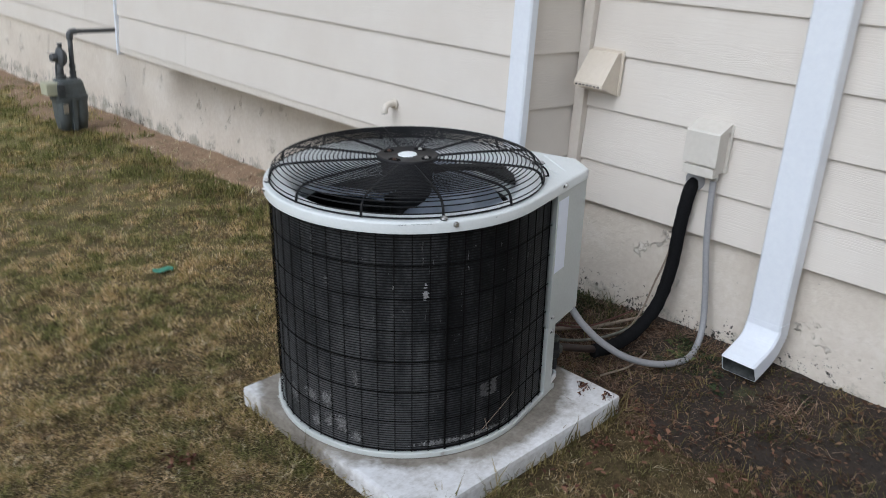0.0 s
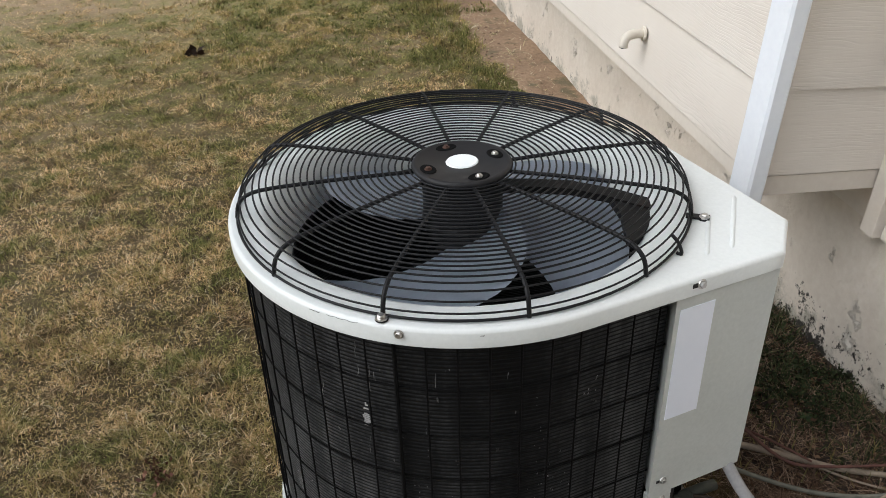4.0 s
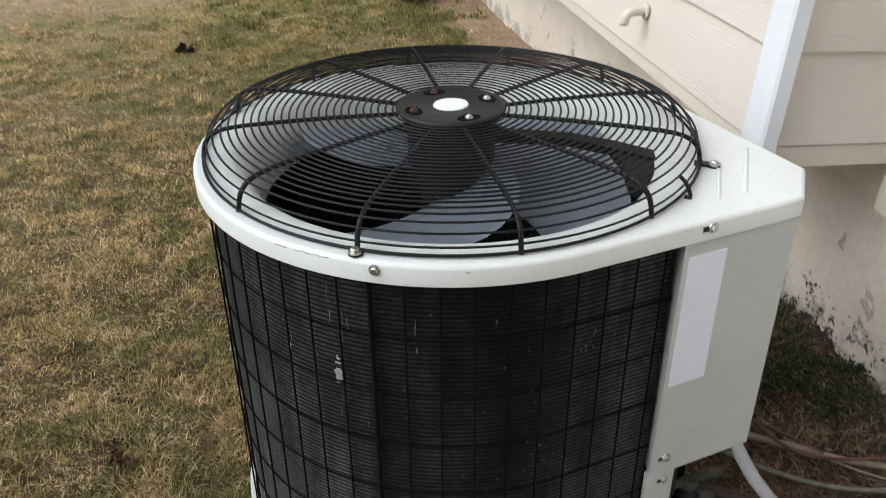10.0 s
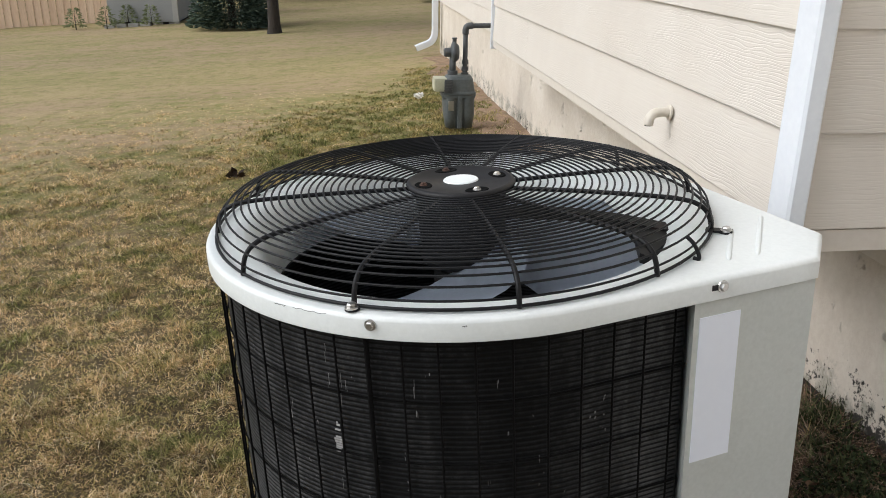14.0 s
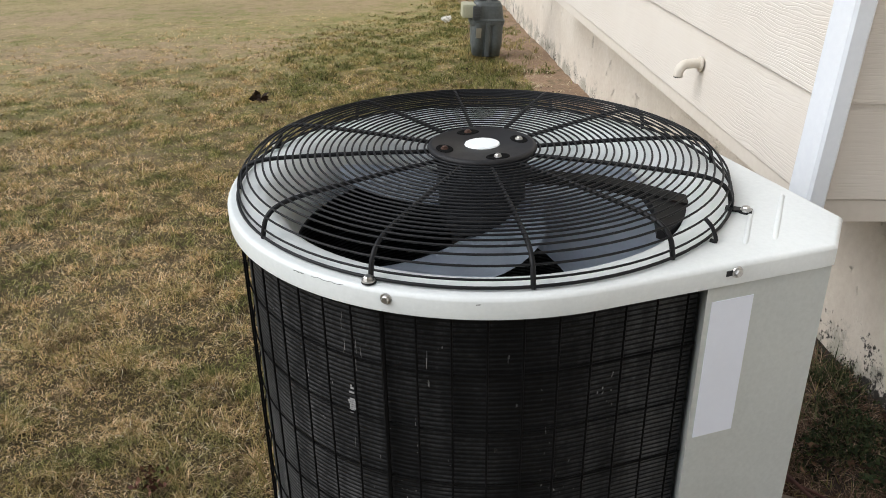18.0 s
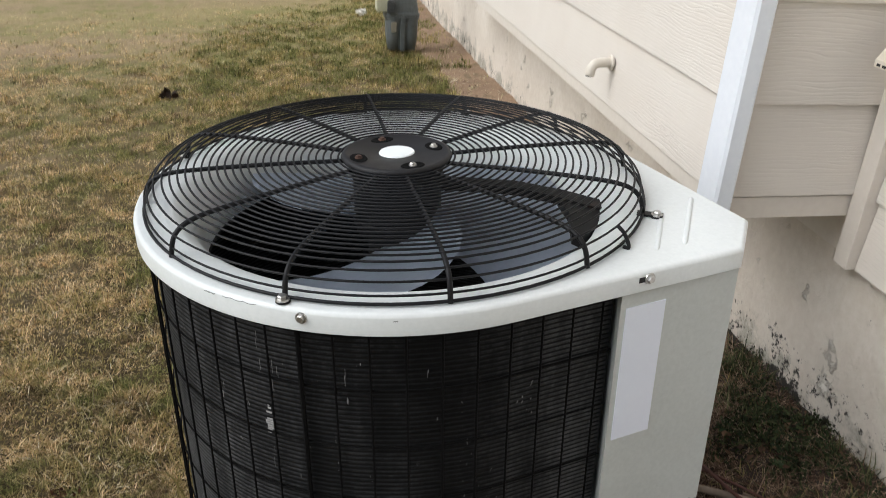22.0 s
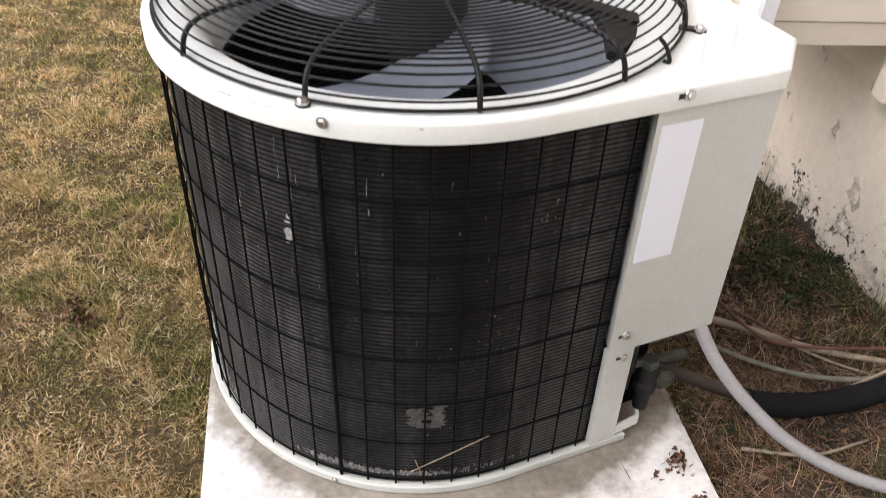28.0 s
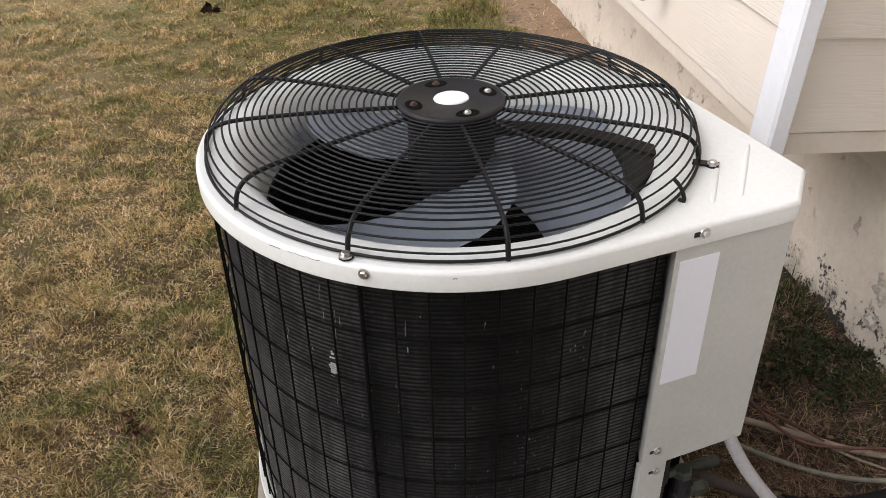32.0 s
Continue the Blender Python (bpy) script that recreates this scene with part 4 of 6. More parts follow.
def base_out(theta, inset):
    w = Vector((math.cos(theta), math.sin(theta)))
    r = 0.413 - inset
    if -math.pi / 2 <= theta < -1.03:
        r = (0.413 - inset) / max(0.2, -w.y)
    return (r * w.x, r * w.y)


def base_ring(inset, z):
    return [(*base_out(a, inset), z) for a in ANGLES]


base = part("base_pan", ring_loft([base_ring(0.03, Z_BASE - 0.008), base_ring(0.003, Z_BASE - 0.008), base_ring(0.0, Z_BASE - 0.005), base_ring(0.0, Z_BASE + 0.008), base_ring(0.002, Z_BASE + 0.010), base_ring(0.009, Z_BASE + 0.010), base_ring(0.03, Z_BASE + 0.003)]), SHADED_WHITE, unit, "white enamelled base pan", smooth=False)
part("pan_floor", lathe([(0, Z_BASE + 0.008), (0.385, Z_BASE + 0.002), (0.385, Z_BASE - 0.004), (0, Z_BASE - 0.003)], 48), UNIT_WHITE, unit)
for a in (-131.0, 139.0):
    c, s = math.cos(radians(a)), math.sin(radians(a))
    screw(base, (0.413 * c, 0.413 * s, Z_BASE + 0.002), (c, s, 0), ZINC, 0.004)

hug = [(R_COIL * math.cos(radians(a)), R_COIL * math.sin(radians(a))) for a in (-12, -22, -32, -42, -52, -62)]
panel = part("service_panel", prism([(0.163, -0.414), (0.364, -0.414), (0.436, -0.343), (0.436, -0.06)] + hug, 0.309, Z_CAP - 0.030), SHADED_WHITE, unit, "white service panel with grey smudges")
part("label", box((0.172, -0.4152, 0.494), (0.238, -0.4138, 0.721)), LABEL_WHITE, panel, "blank white paper label")
for z, e1 in ((0.342, 0.190),):
    screw(panel, (e1, -0.414, z), (0, -1, 0), ZINC, 0.0055)
    part("slot", box((e1 - 0.014, -0.4148, z - 0.003), (e1 + 0.001, -0.4138, z + 0.003)), DARK, panel)
post = part("corner_strip", box((0.165, -0.4125, Z_BASE + 0.008), (0.215, -0.398, 0.3085), 0.001), SHADED_WHITE, unit, "white lower corner strip")
screw(post, (0.196, -0.4125, 0.290), (0, -1, 0), ZINC, 0.005)
part("slot", box((0.182, -0.4133, 0.287), (0.194, -0.4123, 0.293)), DARK, post)
part("valve_bracket", prism([(0.214, -0.411), (0.268, -0.405), (0.300, -0.355), (0.296, -0.352), (0.264, -0.400), (0.214, -0.406)], Z_BASE + 0.016, Z_BASE + 0.036), UNIT_WHITE, unit, "white lip under the valves")
# plate added in black to give the shade inside the open recess
part("recess_plate", box((0.224, -0.352, Z_BASE + 0.012), (0.300, -0.340, 0.306), 0.002), GUARD_WIRE, unit, "black plate for the shade in the recess behind the valves")
for x, y, z, r in ((0.284, -0.382, 0.222, 0.017), (0.240, -0.378, 0.282, 0.011)):
    stop = part("stop_valve", lathe([(0, -0.115), (r * 0.8, -0.115), (r * 0.85, -0.075), (r * 1.2, -0.070), (r * 1.25, -0.050), (r * 1.05, -0.045), (r * 1.05, -0.012), (0, -0.012)], 18, Matrix.Translation((x, y, z))), BLACK_PLATE, unit, "dark stop valve body", smooth=False)
    part("cap", lathe([(0, 0.004), (r * 0.8, 0.004), (r, 0.0), (r, -0.012), (0, -0.012)], 6, Matrix.Translation((x, y, z))), BRASS, stop, "tarnished hexagonal valve cap")
    part("port", tube([(x, y, z - 0.060), (x + 0.030, y + 0.002, z - 0.064), (x + 0.062, y + 0.006, z - 0.072)], r * 0.75, 12), BRASS, stop, smooth=True)
    part("flare_nut", lathe([(r * 1.0, -0.010), (r * 1.0, 0.010), (r * 0.7, 0.013)], 6, Matrix.Translation((x + 0.040, y + 0.004, z - 0.067)) @ pose(0, 0, 0, 0, 97, 0)), BRASS, stop)
for z, r, e1 in ((0.215, 0.008, 0.33), (0.150, 0.012, 0.31)):
    valve = part("service_valve", lathe([(0, 0), (r * 1.5, 0), (r * 1.5, 0.028), (r, 0.032), (r, 0.06), (0, 0.062)], 12, Matrix.Translation((e1 - 0.06, -0.33, z - 0.02))), BRASS, unit, "tarnished brass service valve")
    part("stub", tube([(e1 - 0.06, -0.33, z), (e1 + 0.06, -0.33, z - 0.004), (e1 + 0.10, -0.33, z - 0.008)], r, 10), BRASS, valve, smooth=True)
    part("nut", lathe([(r * 1.35, -0.012), (r * 1.35, 0.012), (r, 0.014)], 6, Matrix.Translation((e1 - 0.005, -0.33, z)) @ pose(0, 0, 0, 0, 90, 0)), BRASS, valve)
part("coil_back_post", box((0.29, -0.29, Z_BASE - 0.004), (0.308, -0.27, 0.311)), DARK, unit)

# concrete pad under the unit
pad_bm = bmesh.new()
add_box(pad_bm, (1.130, 1.250, -0.06), (2.0, 2.10, 0.0635), 0.014, segments=2)
pad = tagged(placed(part("equipment_pad", pad_bm, pad_material()), SETTLED), "worn concrete equipment pad with flaking white paint", "pad")



# ---- things on the walls ----
clad(wall_main, wall_frame(2.572, 1.929, -90), 1.929 - HOUSE_NEAR, MAIN_COURSES, (2.1, 3.3, 4.6))
clad(wall_main, wall_frame(2.572, HOUSE_FAR - 0.002, -90), HOUSE_FAR - BUMP_FAR - 0.012, MAIN_COURSES, (1.5, 2.9, 4.1))
clad(wall_bump, wall_frame(BUMP_X + 0.008, BUMP_FAR - 0.012, -90), BUMP_FAR - 0.012 - BUMP_END + 0.002, BUMP_COURSES, (0.9,))
clad(wall_bump, wall_frame(BUMP_X + 0.006, BUMP_END, 0), 2.550 - BUMP_X, END_COURSES)

# condensate elbow on the bay
elbow = thing("drain_elbow", "cream plastic drain elbow stub on the siding", "pipe")
part("pipe", tube(smooth_path([(2.236, 2.690, 0.707), (2.206, 2.684, 0.709), (2.182, 2.678, 0.706), (2.170, 2.675, 0.694), (2.167, 2.674, 0.674)], 5), 0.0135, 16), PVC, elbow, smooth=True)
part("bore", lathe([(0, 0), (0.0118, 0), (0.0118, 0.002)], 16, Matrix.Translation((2.167, 2.674, 0.6732))), DARK, elbow)
part("collar", lathe([(0.021, -0.003), (0.021, 0.003), (0.0136, 0.004)], 20, Matrix.Translation((2.230, 2.689, 0.707)) @ pose(0, 0, 0, 0, -90, 0)), PVC, elbow)

# hooded wall vent
vent = thing("wall_vent", "cream hooded exhaust vent on the siding", "vent")
hood = prism([(2.551, 1.026), (2.530, 1.024), (2.452, 0.913), (2.452, 0.899), (2.459, 0.899), (2.551, 0.868)], -1.923, -1.793, pose(0, 0, 0, 90, 0, 0))
part("hood", hood, VENT, vent)
part("flange", box((2.551, 1.782, 0.870), (2.557, 1.928, 1.034), 0.002), VENT, vent)
part("throat", lathe([(0.050, 0), (0.050, 0.04), (0.046, 0.04), (0.046, 0)], 24, Matrix.Translation((2.556, 1.858, 0.941)) @ pose(0, 0, 0, 0, -90, 0), close=True), DARK, vent)
for k in range(7):
    part("drip_slot", box((2.4508, 1.806 + k * 0.0165, 0.9015), (2.4522, 1.816 + k * 0.0165, 0.9065)), DARK, vent)

# disconnect box
dbox = thing("disconnect_box", "pale grey electrical disconnect box on the siding", "electrical box")
part("body", box((2.496, 1.322, 0.683), (2.566, 1.438, 0.822), 0.003), BOX_PAINT, dbox)
lid = bmesh.new()
add_prism(lid, [(2.482, 0.712), (2.482, 0.820), (2.486, 0.826), (2.552, 0.855), (2.557, 0.855), (2.557, 0.829), (2.494, 0.816), (2.494, 0.712)], -1.443, -1.317, pose(0, 0, 0, 90, 0, 0))
part("cover", lid, BOX_PAINT, dbox, "sloped rain cover")
part("lower_lip", box((2.486, 1.324, 0.671), (2.53, 1.439, 0.704), 0.002), BOX_PAINT, dbox)
part("side_flange", box((2.551, 1.310, 0.686), (2.557, 1.322, 0.85), 0.001), BOX_PAINT, dbox)

# flexible conduit from the box to the unit
whip_path = smooth_path([(2.53, 1.341, 0.678), (2.532, 1.327, 0.45), (2.528, 1.293, 0.253), (2.508, 1.27, 0.125), (2.445, 1.254, 0.059), (2.369, 1.253, 0.046), (2.258, 1.286, 0.056), (2.145, 1.336, 0.096), (2.062, 1.386, 0.156), (1.998, 1.427, 0.225), (1.957, 1.462, 0.293)], 44)
whip = thing("flexible_conduit", "grey ribbed flexible conduit looping to the condenser", "conduit")
part("hose", tube(whip_path, [0.0114 + (0.0006 if k % 2 else -0.0003) for k in range(len(whip_path))], 12), GREY_HOSE, whip, smooth=True)
for at, way in (((2.53, 1.341, 0.670), (0, 0, 1)), ((1.950, 1.468, 0.304), (-0.35, 0.32, 0.75))):
    part("connector", lathe([(0.0125, -0.014), (0.0155, -0.012), (0.0155, 0.004), (0.0135, 0.010), (0.0, 0.010)], 12, Matrix.Translation(at) @ Vector(way).to_track_quat("Z", "Y").to_matrix().to_4x4()), ZINC, whip)

# insulated refrigerant line and thin liquid line
VERDIGRIS = surface("weathered_pipe", (0.11, 0.11, 0.085), (0.22, 0.21, 0.165), rough=0.7, big=20.0)
line = thing("refrigerant_line", "black foam-wrapped refrigerant line from wall to condenser", "pipe")
foam_path = smooth_path([(2.566, 1.418, 0.639), (2.535, 1.424, 0.598), (2.518, 1.429, 0.468), (2.503, 1.427, 0.319), (2.462, 1.432, 0.184), (2.394, 1.441, 0.113), (2.297, 1.438, 0.086), (2.196, 1.441, 0.078), (2.121, 1.457, 0.078)], 8)
rngf = np.random.default_rng(8)
part("foam_sleeve", tube(foam_path, [0.0235 + float(rngf.normal(0, 0.0008)) for _ in foam_path], 14), FOAM, line, smooth=True)
part("bare_pipe", tube(smooth_path([(2.146, 1.451, 0.08), (2.054, 1.479, 0.101), (1.978, 1.509, 0.118), (1.913, 1.536, 0.117)], 6), 0.0125, 12), COPPER, line, smooth=True)
part("liquid_pipe", tube(smooth_path([(2.55, 1.448, 0.618), (2.525, 1.45, 0.498), (2.512, 1.45, 0.329), (2.475, 1.458, 0.17), (2.399, 1.497, 0.074), (2.279, 1.554, 0.039), (2.158, 1.625, 0.042), (2.055, 1.656, 0.086), (1.971, 1.621, 0.157), (1.92, 1.571, 0.187)], 8), 0.0055, 8), VERDIGRIS, line, "dull green liquid pipe", smooth=True)
part("control_cable", tube(smooth_path([(2.56, 1.452, 0.599), (2.535, 1.465, 0.36), (2.5, 1.484, 0.23), (2.44, 1.485, 0.129), (2.359, 1.482, 0.077), (2.278, 1.471, 0.054)], 6), 0.0035, 6), TWIG, line, smooth=True)
part("wall_seal", lathe([(0, 0.016), (0.028, 0.012), (0.038, 0.0)], 18, Matrix.Translation((2.556, 1.421, 0.635)) @ pose(0, 0, 0, 0, -90, 0)), GREY_HOSE, line, "grey putty seal at the wall", smooth=True)

# ---- gas meter ----
meter = thing("gas_meter", "grey cast gas meter with regulator and riser pipe", "gas meter")
mx, my, mz = 2.130, 6.15, -0.084


def shell(bm, sections, n=28):
    """Skins rounded-rectangle sections of (z, half x, half y, corner)."""
    rings = []
    for z, hx_, hy_, p in sections:
        ring = []
        for k in range(n):
            a = k * math.tau / n
            c, s_ = math.cos(a), math.sin(a)
            ring.append(bm.verts.new((mx + hx_ * math.copysign(abs(c) ** p, c), my + hy_ * math.copysign(abs(s_) ** p, s_), mz + z)))
        rings.append(ring)
    for a, b in zip(rings, rings[1:]):
        for k in range(n):
            bm.faces.new((a[k], a[(k + 1) % n], b[(k + 1) % n], b[k]))
    bm.faces.new(rings[0][::-1])
    bm.faces.new(rings[-1])
    return bm


part("body", shell(bmesh.new(), [(0.0, 0.07, 0.05, 0.6), (0.012, 0.088, 0.066, 0.55), (0.10, 0.102, 0.078, 0.5), (0.205, 0.108, 0.082, 0.5), (0.222, 0.118, 0.09, 0.45), (0.236, 0.118, 0.09, 0.45)]), METER_GREY, meter, smooth=False)
part("top_case", shell(bmesh.new(), [(0.238, 0.12, 0.092, 0.45), (0.25, 0.12, 0.092, 0.45), (0.262, 0.112, 0.084, 0.5), (0.34, 0.098, 0.072, 0.5), (0.362, 0.085, 0.06, 0.6), (0.368, 0.06, 0.04, 0.8)]), METER_GREY, meter)
part("front_rib", box((mx - 0.012, my - 0.094, mz + 0.01), (mx + 0.018, my - 0.07, mz + 0.235), 0.006), METER_GREY, meter)
for dx in (-0.055, 0.062):
    part("lobe", lathe([(0, 0.004), (0.035, 0.012), (0.046, 0.10), (0.048, 0.225)], 18, Matrix.Translation((mx + dx, my - 0.044, mz))), METER_GREY, meter, smooth=True)
part("nameplate", box((mx - 0.078, my - 0.0955, mz + 0.135), (mx - 0.042, my - 0.092, mz + 0.20), 0.001), ZINC, meter, "dull metal plate")
index = part("index_cover", box((mx - 0.175, my - 0.085, mz + 0.262), (mx - 0.085, my + 0.045, mz + 0.352), 0.016), INDEX, meter, "yellowed clear index cover")
part("index_frame", box((mx - 0.105, my - 0.10, mz + 0.255), (mx - 0.055, my + 0.05, mz + 0.345), 0.01), METER_DARK, meter)
for k in range(4):
    part("dial_rib", box((mx - 0.108, my - 0.104, mz + 0.27 + 0.018 * k), (mx - 0.055, my - 0.099, mz + 0.278 + 0.018 * k)), METER_DARK, index)
riser = part("riser_pipe", tube(smooth_path([(mx + 0.045, my, mz + 0.36), (mx + 0.045, my, mz + 0.66)], 3), 0.0165, 14), METER_DARK, meter, smooth=True)
part("outlet_pipe", tube([(mx + 0.045, my, mz + 0.688), (mx + 0.10, my, mz + 0.690), (2.58, my - 0.02, mz + 0.695)], 0.0165, 14), METER_DARK, meter, smooth=True)
part("elbow", tube(smooth_path([(mx + 0.045, my, mz + 0.635), (mx + 0.046, my, mz + 0.668), (mx + 0.058, my, mz + 0.686), (mx + 0.092, my, mz + 0.6905)], 5), 0.0225, 14), METER_DARK, riser, smooth=True)
for z, r in ((0.366, 0.026), (0.405, 0.024), (0.45, 0.023)):
    part("union_nut", lathe([(0, -0.014), (r, -0.014), (r, 0.014), (0, 0.014)], 8, Matrix.Translation((mx + 0.045, my, mz + z))), METER_DARK, riser)
regulator = part("regulator", lathe([(0, -0.034), (0.046, -0.034), (0.064, -0.016), (0.068, -0.004), (0.068, 0.004), (0.060, 0.012), (0.032, 0.022), (0.030, 0.058), (0.022, 0.066), (0, 0.067)], 28, Matrix.Translation((mx - 0.035, my, mz + 0.515)) @ pose(0, 0, 0, 0, -90, 0)), METER_DARK, meter, "dark grey pressure regulator", smooth=False)
part("inlet", tube([(mx - 0.04, my, mz + 0.355), (mx - 0.04, my, mz + 0.50)], 0.022, 14), METER_DARK, regulator, smooth=True)
part("neck", lathe([(0, -0.02), (0.034, -0.018), (0.036, 0.018), (0, 0.02)], 12, Matrix.Translation((mx - 0.04, my, mz + 0.375))), METER_DARK, regulator)
part("vent_stub", lathe([(0, -0.02), (0.014, -0.02), (0.014, 0.012), (0.018, 0.014), (0.018, 0.022), (0, 0.022)], 10, Matrix.Translation((mx - 0.03, my, mz + 0.59))), METER_DARK, regulator)
part("rim_band", lathe([(0.070, -0.005), (0.073, -0.005), (0.073, 0.005), (0.070, 0.005)], 28, Matrix.Translation((mx - 0.035, my, mz + 0.515)) @ pose(0, 0, 0, 0, -90, 0), close=True), METER_DARK, regulator)
part("supply_pipe", tube([(mx - 0.04, my + 0.05, -0.5), (mx - 0.04, my + 0.055, mz + 0.44), (mx - 0.04, my + 0.03, mz + 0.48), (mx - 0.04, my, mz + 0.49)], 0.0165, 12), METER_DARK, meter, smooth=True)


# ---- ground clutter ----
def cane(pts, r, material, label):
    p = smooth_path([(x, y, z + float(slope(x, y))) for x, y, z in pts], 5)
    ob = part("dry_stem", tube(p, [r * (1 - 0.35 * k / len(p)) for k in range(len(p))], 7), material, smooth=True)
    return tagged(ob, label, "twig", "stems on the soil")


cane([(2.13, 1.745, 0.055), (2.25, 1.675, 0.052), (2.36, 1.605, 0.05), (2.47, 1.545, 0.062), (2.56, 1.50, 0.068)], 0.0085, TWIG, "pale dry cane lying on the soil")
cane([(2.20, 1.80, 0.06), (2.235, 1.64, 0.075), (2.32, 1.60, 0.07), (2.50, 1.555, 0.085)], 0.0045, RED_TWIG, "red-brown stem lying over the canes")
cane([(2.16, 1.83, 0.05), (2.25, 1.70, 0.065), (2.30, 1.62, 0.07)], 0.0035, RED_TWIG, "thin red-brown stem on the soil")
cane([(2.26, 1.70, 0.045), (2.36, 1.585, 0.045), (2.47, 1.50, 0.05)], 0.0035, TWIG, "thin pale stem on the soil")
cane([(2.10, 1.40, 0.03), (2.22, 1.365, 0.035), (2.34, 1.38, 0.04)], 0.004, TWIG, "thin pale stem on the soil")


def clumps(x, y):
    """Small-scale unevenness of the turf: 0 to 1."""
    p = np.sin(19 * x + 3 * np.sin(13 * y)) + np.sin(23 * y + 3 * np.sin(17 * x + 1)) + 0.9 * np.sin(9 * x + 4 * np.sin(7 * y + 2)) + 0.6 * np.sin(41 * x + 31 * y)
    return 1 / (1 + np.exp(-2.2 * p))


def fade(x, y):
    """Full turf by the unit, thinning into the plain lawn far off."""
    return np.clip((8.2 - np.hypot(x - 1.3, y - 0.5)) / 5.0, 0, 1)


def blades(name, label, n, area, length, width, lean, material, category, seed, density=None, lift=0.0, curl=0.5, tuft=1):
    """Many bent blades in one mesh, each a tapering strip of three triangles."""
    rng = np.random.default_rng(seed)
    zones = area if isinstance(area, list) else [(*area, n / ((area[1] - area[0]) * (area[3] - area[2])))]
    share = 1.0 if not isinstance(area, list) else n
    spots = []
    for x0, x1, y0, y1, per in zones:
        k = max(1, int(per * share * (x1 - x0) * (y1 - y0) / tuft))
        spots.append(np.stack([rng.uniform(x0, x1, k), rng.uniform(y0, y1, k)], -1))
    cx, cy = np.concatenate(spots).T
    if len(zones) > 1:
        cx, cy = cx + rng.normal(0, 0.22, len(cx)), cy + rng.normal(0, 0.22, len(cy))
    m = len(cx)
    x = np.repeat(cx, tuft) + rng.normal(0, 0.016, m * tuft)
    y = np.repeat(cy, tuft) + rng.normal(0, 0.014, m * tuft)
    n = m * tuft
    if density is not None:
        keep = np.repeat(rng.uniform(0, 1, m), tuft) < density(x, y)
        x, y = x[keep], y[keep]
    n = len(x)
    far = 1 + np.hypot(x - 1.3, y - 0.5) / 5.0
    ln = length * rng.uniform(0.45, 1.25, n) * np.sqrt(far)
    wd = width * rng.uniform(0.7, 1.3, n) * far
    a = rng.uniform(0, math.tau, n)
    ln *= (0.62 + 0.85 * clumps(0.6 * x + 2, 0.6 * y)) * (0.35 + 0.65 * fade(x, y))
    tilt = np.clip(rng.normal(lean, 0.30, n), 0.05, 1.5)
    way = np.stack([np.cos(a) * np.sin(tilt), np.sin(a) * np.sin(tilt), np.cos(tilt)], -1)
    bend = np.stack([np.cos(a), np.sin(a), -0.6 * np.ones(n)], -1) * (curl * rng.uniform(0.1, 1, n))[:, None]
    b2 = a + rng.normal(math.pi / 2, 0.5, n)
    side = np.stack([np.cos(b2), np.sin(b2), np.zeros(n)], -1) * (wd / 2)[:, None]
    root = np.stack([x, y, ground_z(x, y) + lift - 0.004], -1)
    mid = root + way * (ln * 0.55)[:, None]
    tip = root + (way + bend * 0.6) * ln[:, None]
    tip[:, 2] = np.maximum(tip[:, 2], root[:, 2] + 0.006)
    verts = np.stack([root - side, root + side, mid - side * 0.8, mid + side * 0.8, tip], 1).reshape(-1, 3)
    i = np.arange(n)[:, None] * 5
    tris = np.stack([i + [0, 1, 3], i + [0, 3, 2], i + [2, 3, 4]], 1).reshape(-1, 3)
    return tagged(linked(name, mesh_of(name, verts, tris), material), label, category, kind="stuff")


def patches(x, y):
    """Where the lawn is greener: 0 to 1."""
    p = np.sin(2.1 * x + 1.3 * np.sin(1.7 * y)) + np.sin(2.9 * y + 1.1 * np.sin(2.3 * x + 1)) + 0.8 * np.sin(6.1 * x + 2 * np.sin(4.3 * y)) + 0.7 * np.sin(7.3 * y + 2 * np.sin(5.1 * x))
    return 1 / (1 + np.exp(-2.6 * p))


def lawn_edge(x, y):
    """Off the pad, the bare strip and the house."""
    pad_in = (x > 1.12) & (x < 2.01) & (y > 1.24) & (y < 2.11)
    edge = np.where(y < 2.6, 2.02 - 0.14 * np.sin(2.2 * y) + 0.16 * np.clip((1.35 - y) / 0.2, 0, 1), 2.26 - 0.12 * np.sin(1.1 * y) - 0.08 * np.sin(4.3 * y))
    f = np.clip((edge - x) / 0.45 + 0.62, 0.0, 1)
    return np.where(pad_in, 0.0, f)


GREEN_GRASS = turf("green_grass_blades", [(0.0, (0.20, 0.165, 0.060)), (0.6, (0.36, 0.295, 0.120)), (1.0, (0.50, 0.41, 0.205))], [(0.0, (0.050, 0.060, 0.018)), (0.6, (0.175, 0.182, 0.060)), (1.0, (0.29, 0.275, 0.118))], [(0.0, (0.060, 0.046, 0.020)), (1.0, (0.24, 0.180, 0.090))])
GRASS = turf("grass_blades", [(0.0, (0.24, 0.152, 0.072)), (0.35, (0.60, 0.425, 0.222)), (0.75, (0.80, 0.61, 0.37)), (1.0, (0.86, 0.72, 0.51))], [(0.0, (0.080, 0.084, 0.024)), (0.5, (0.255, 0.250, 0.084)), (1.0, (0.52, 0.46, 0.22))], [(0.0, (0.045, 0.026, 0.014)), (0.6, (0.20, 0.128, 0.078)), (1.0, (0.46, 0.33, 0.22))])
THATCH = leafy("dark_thatch", [(0.0, (0.030, 0.021, 0.011)), (0.5, (0.090, 0.066, 0.034)), (1.0, (0.190, 0.145, 0.075))])
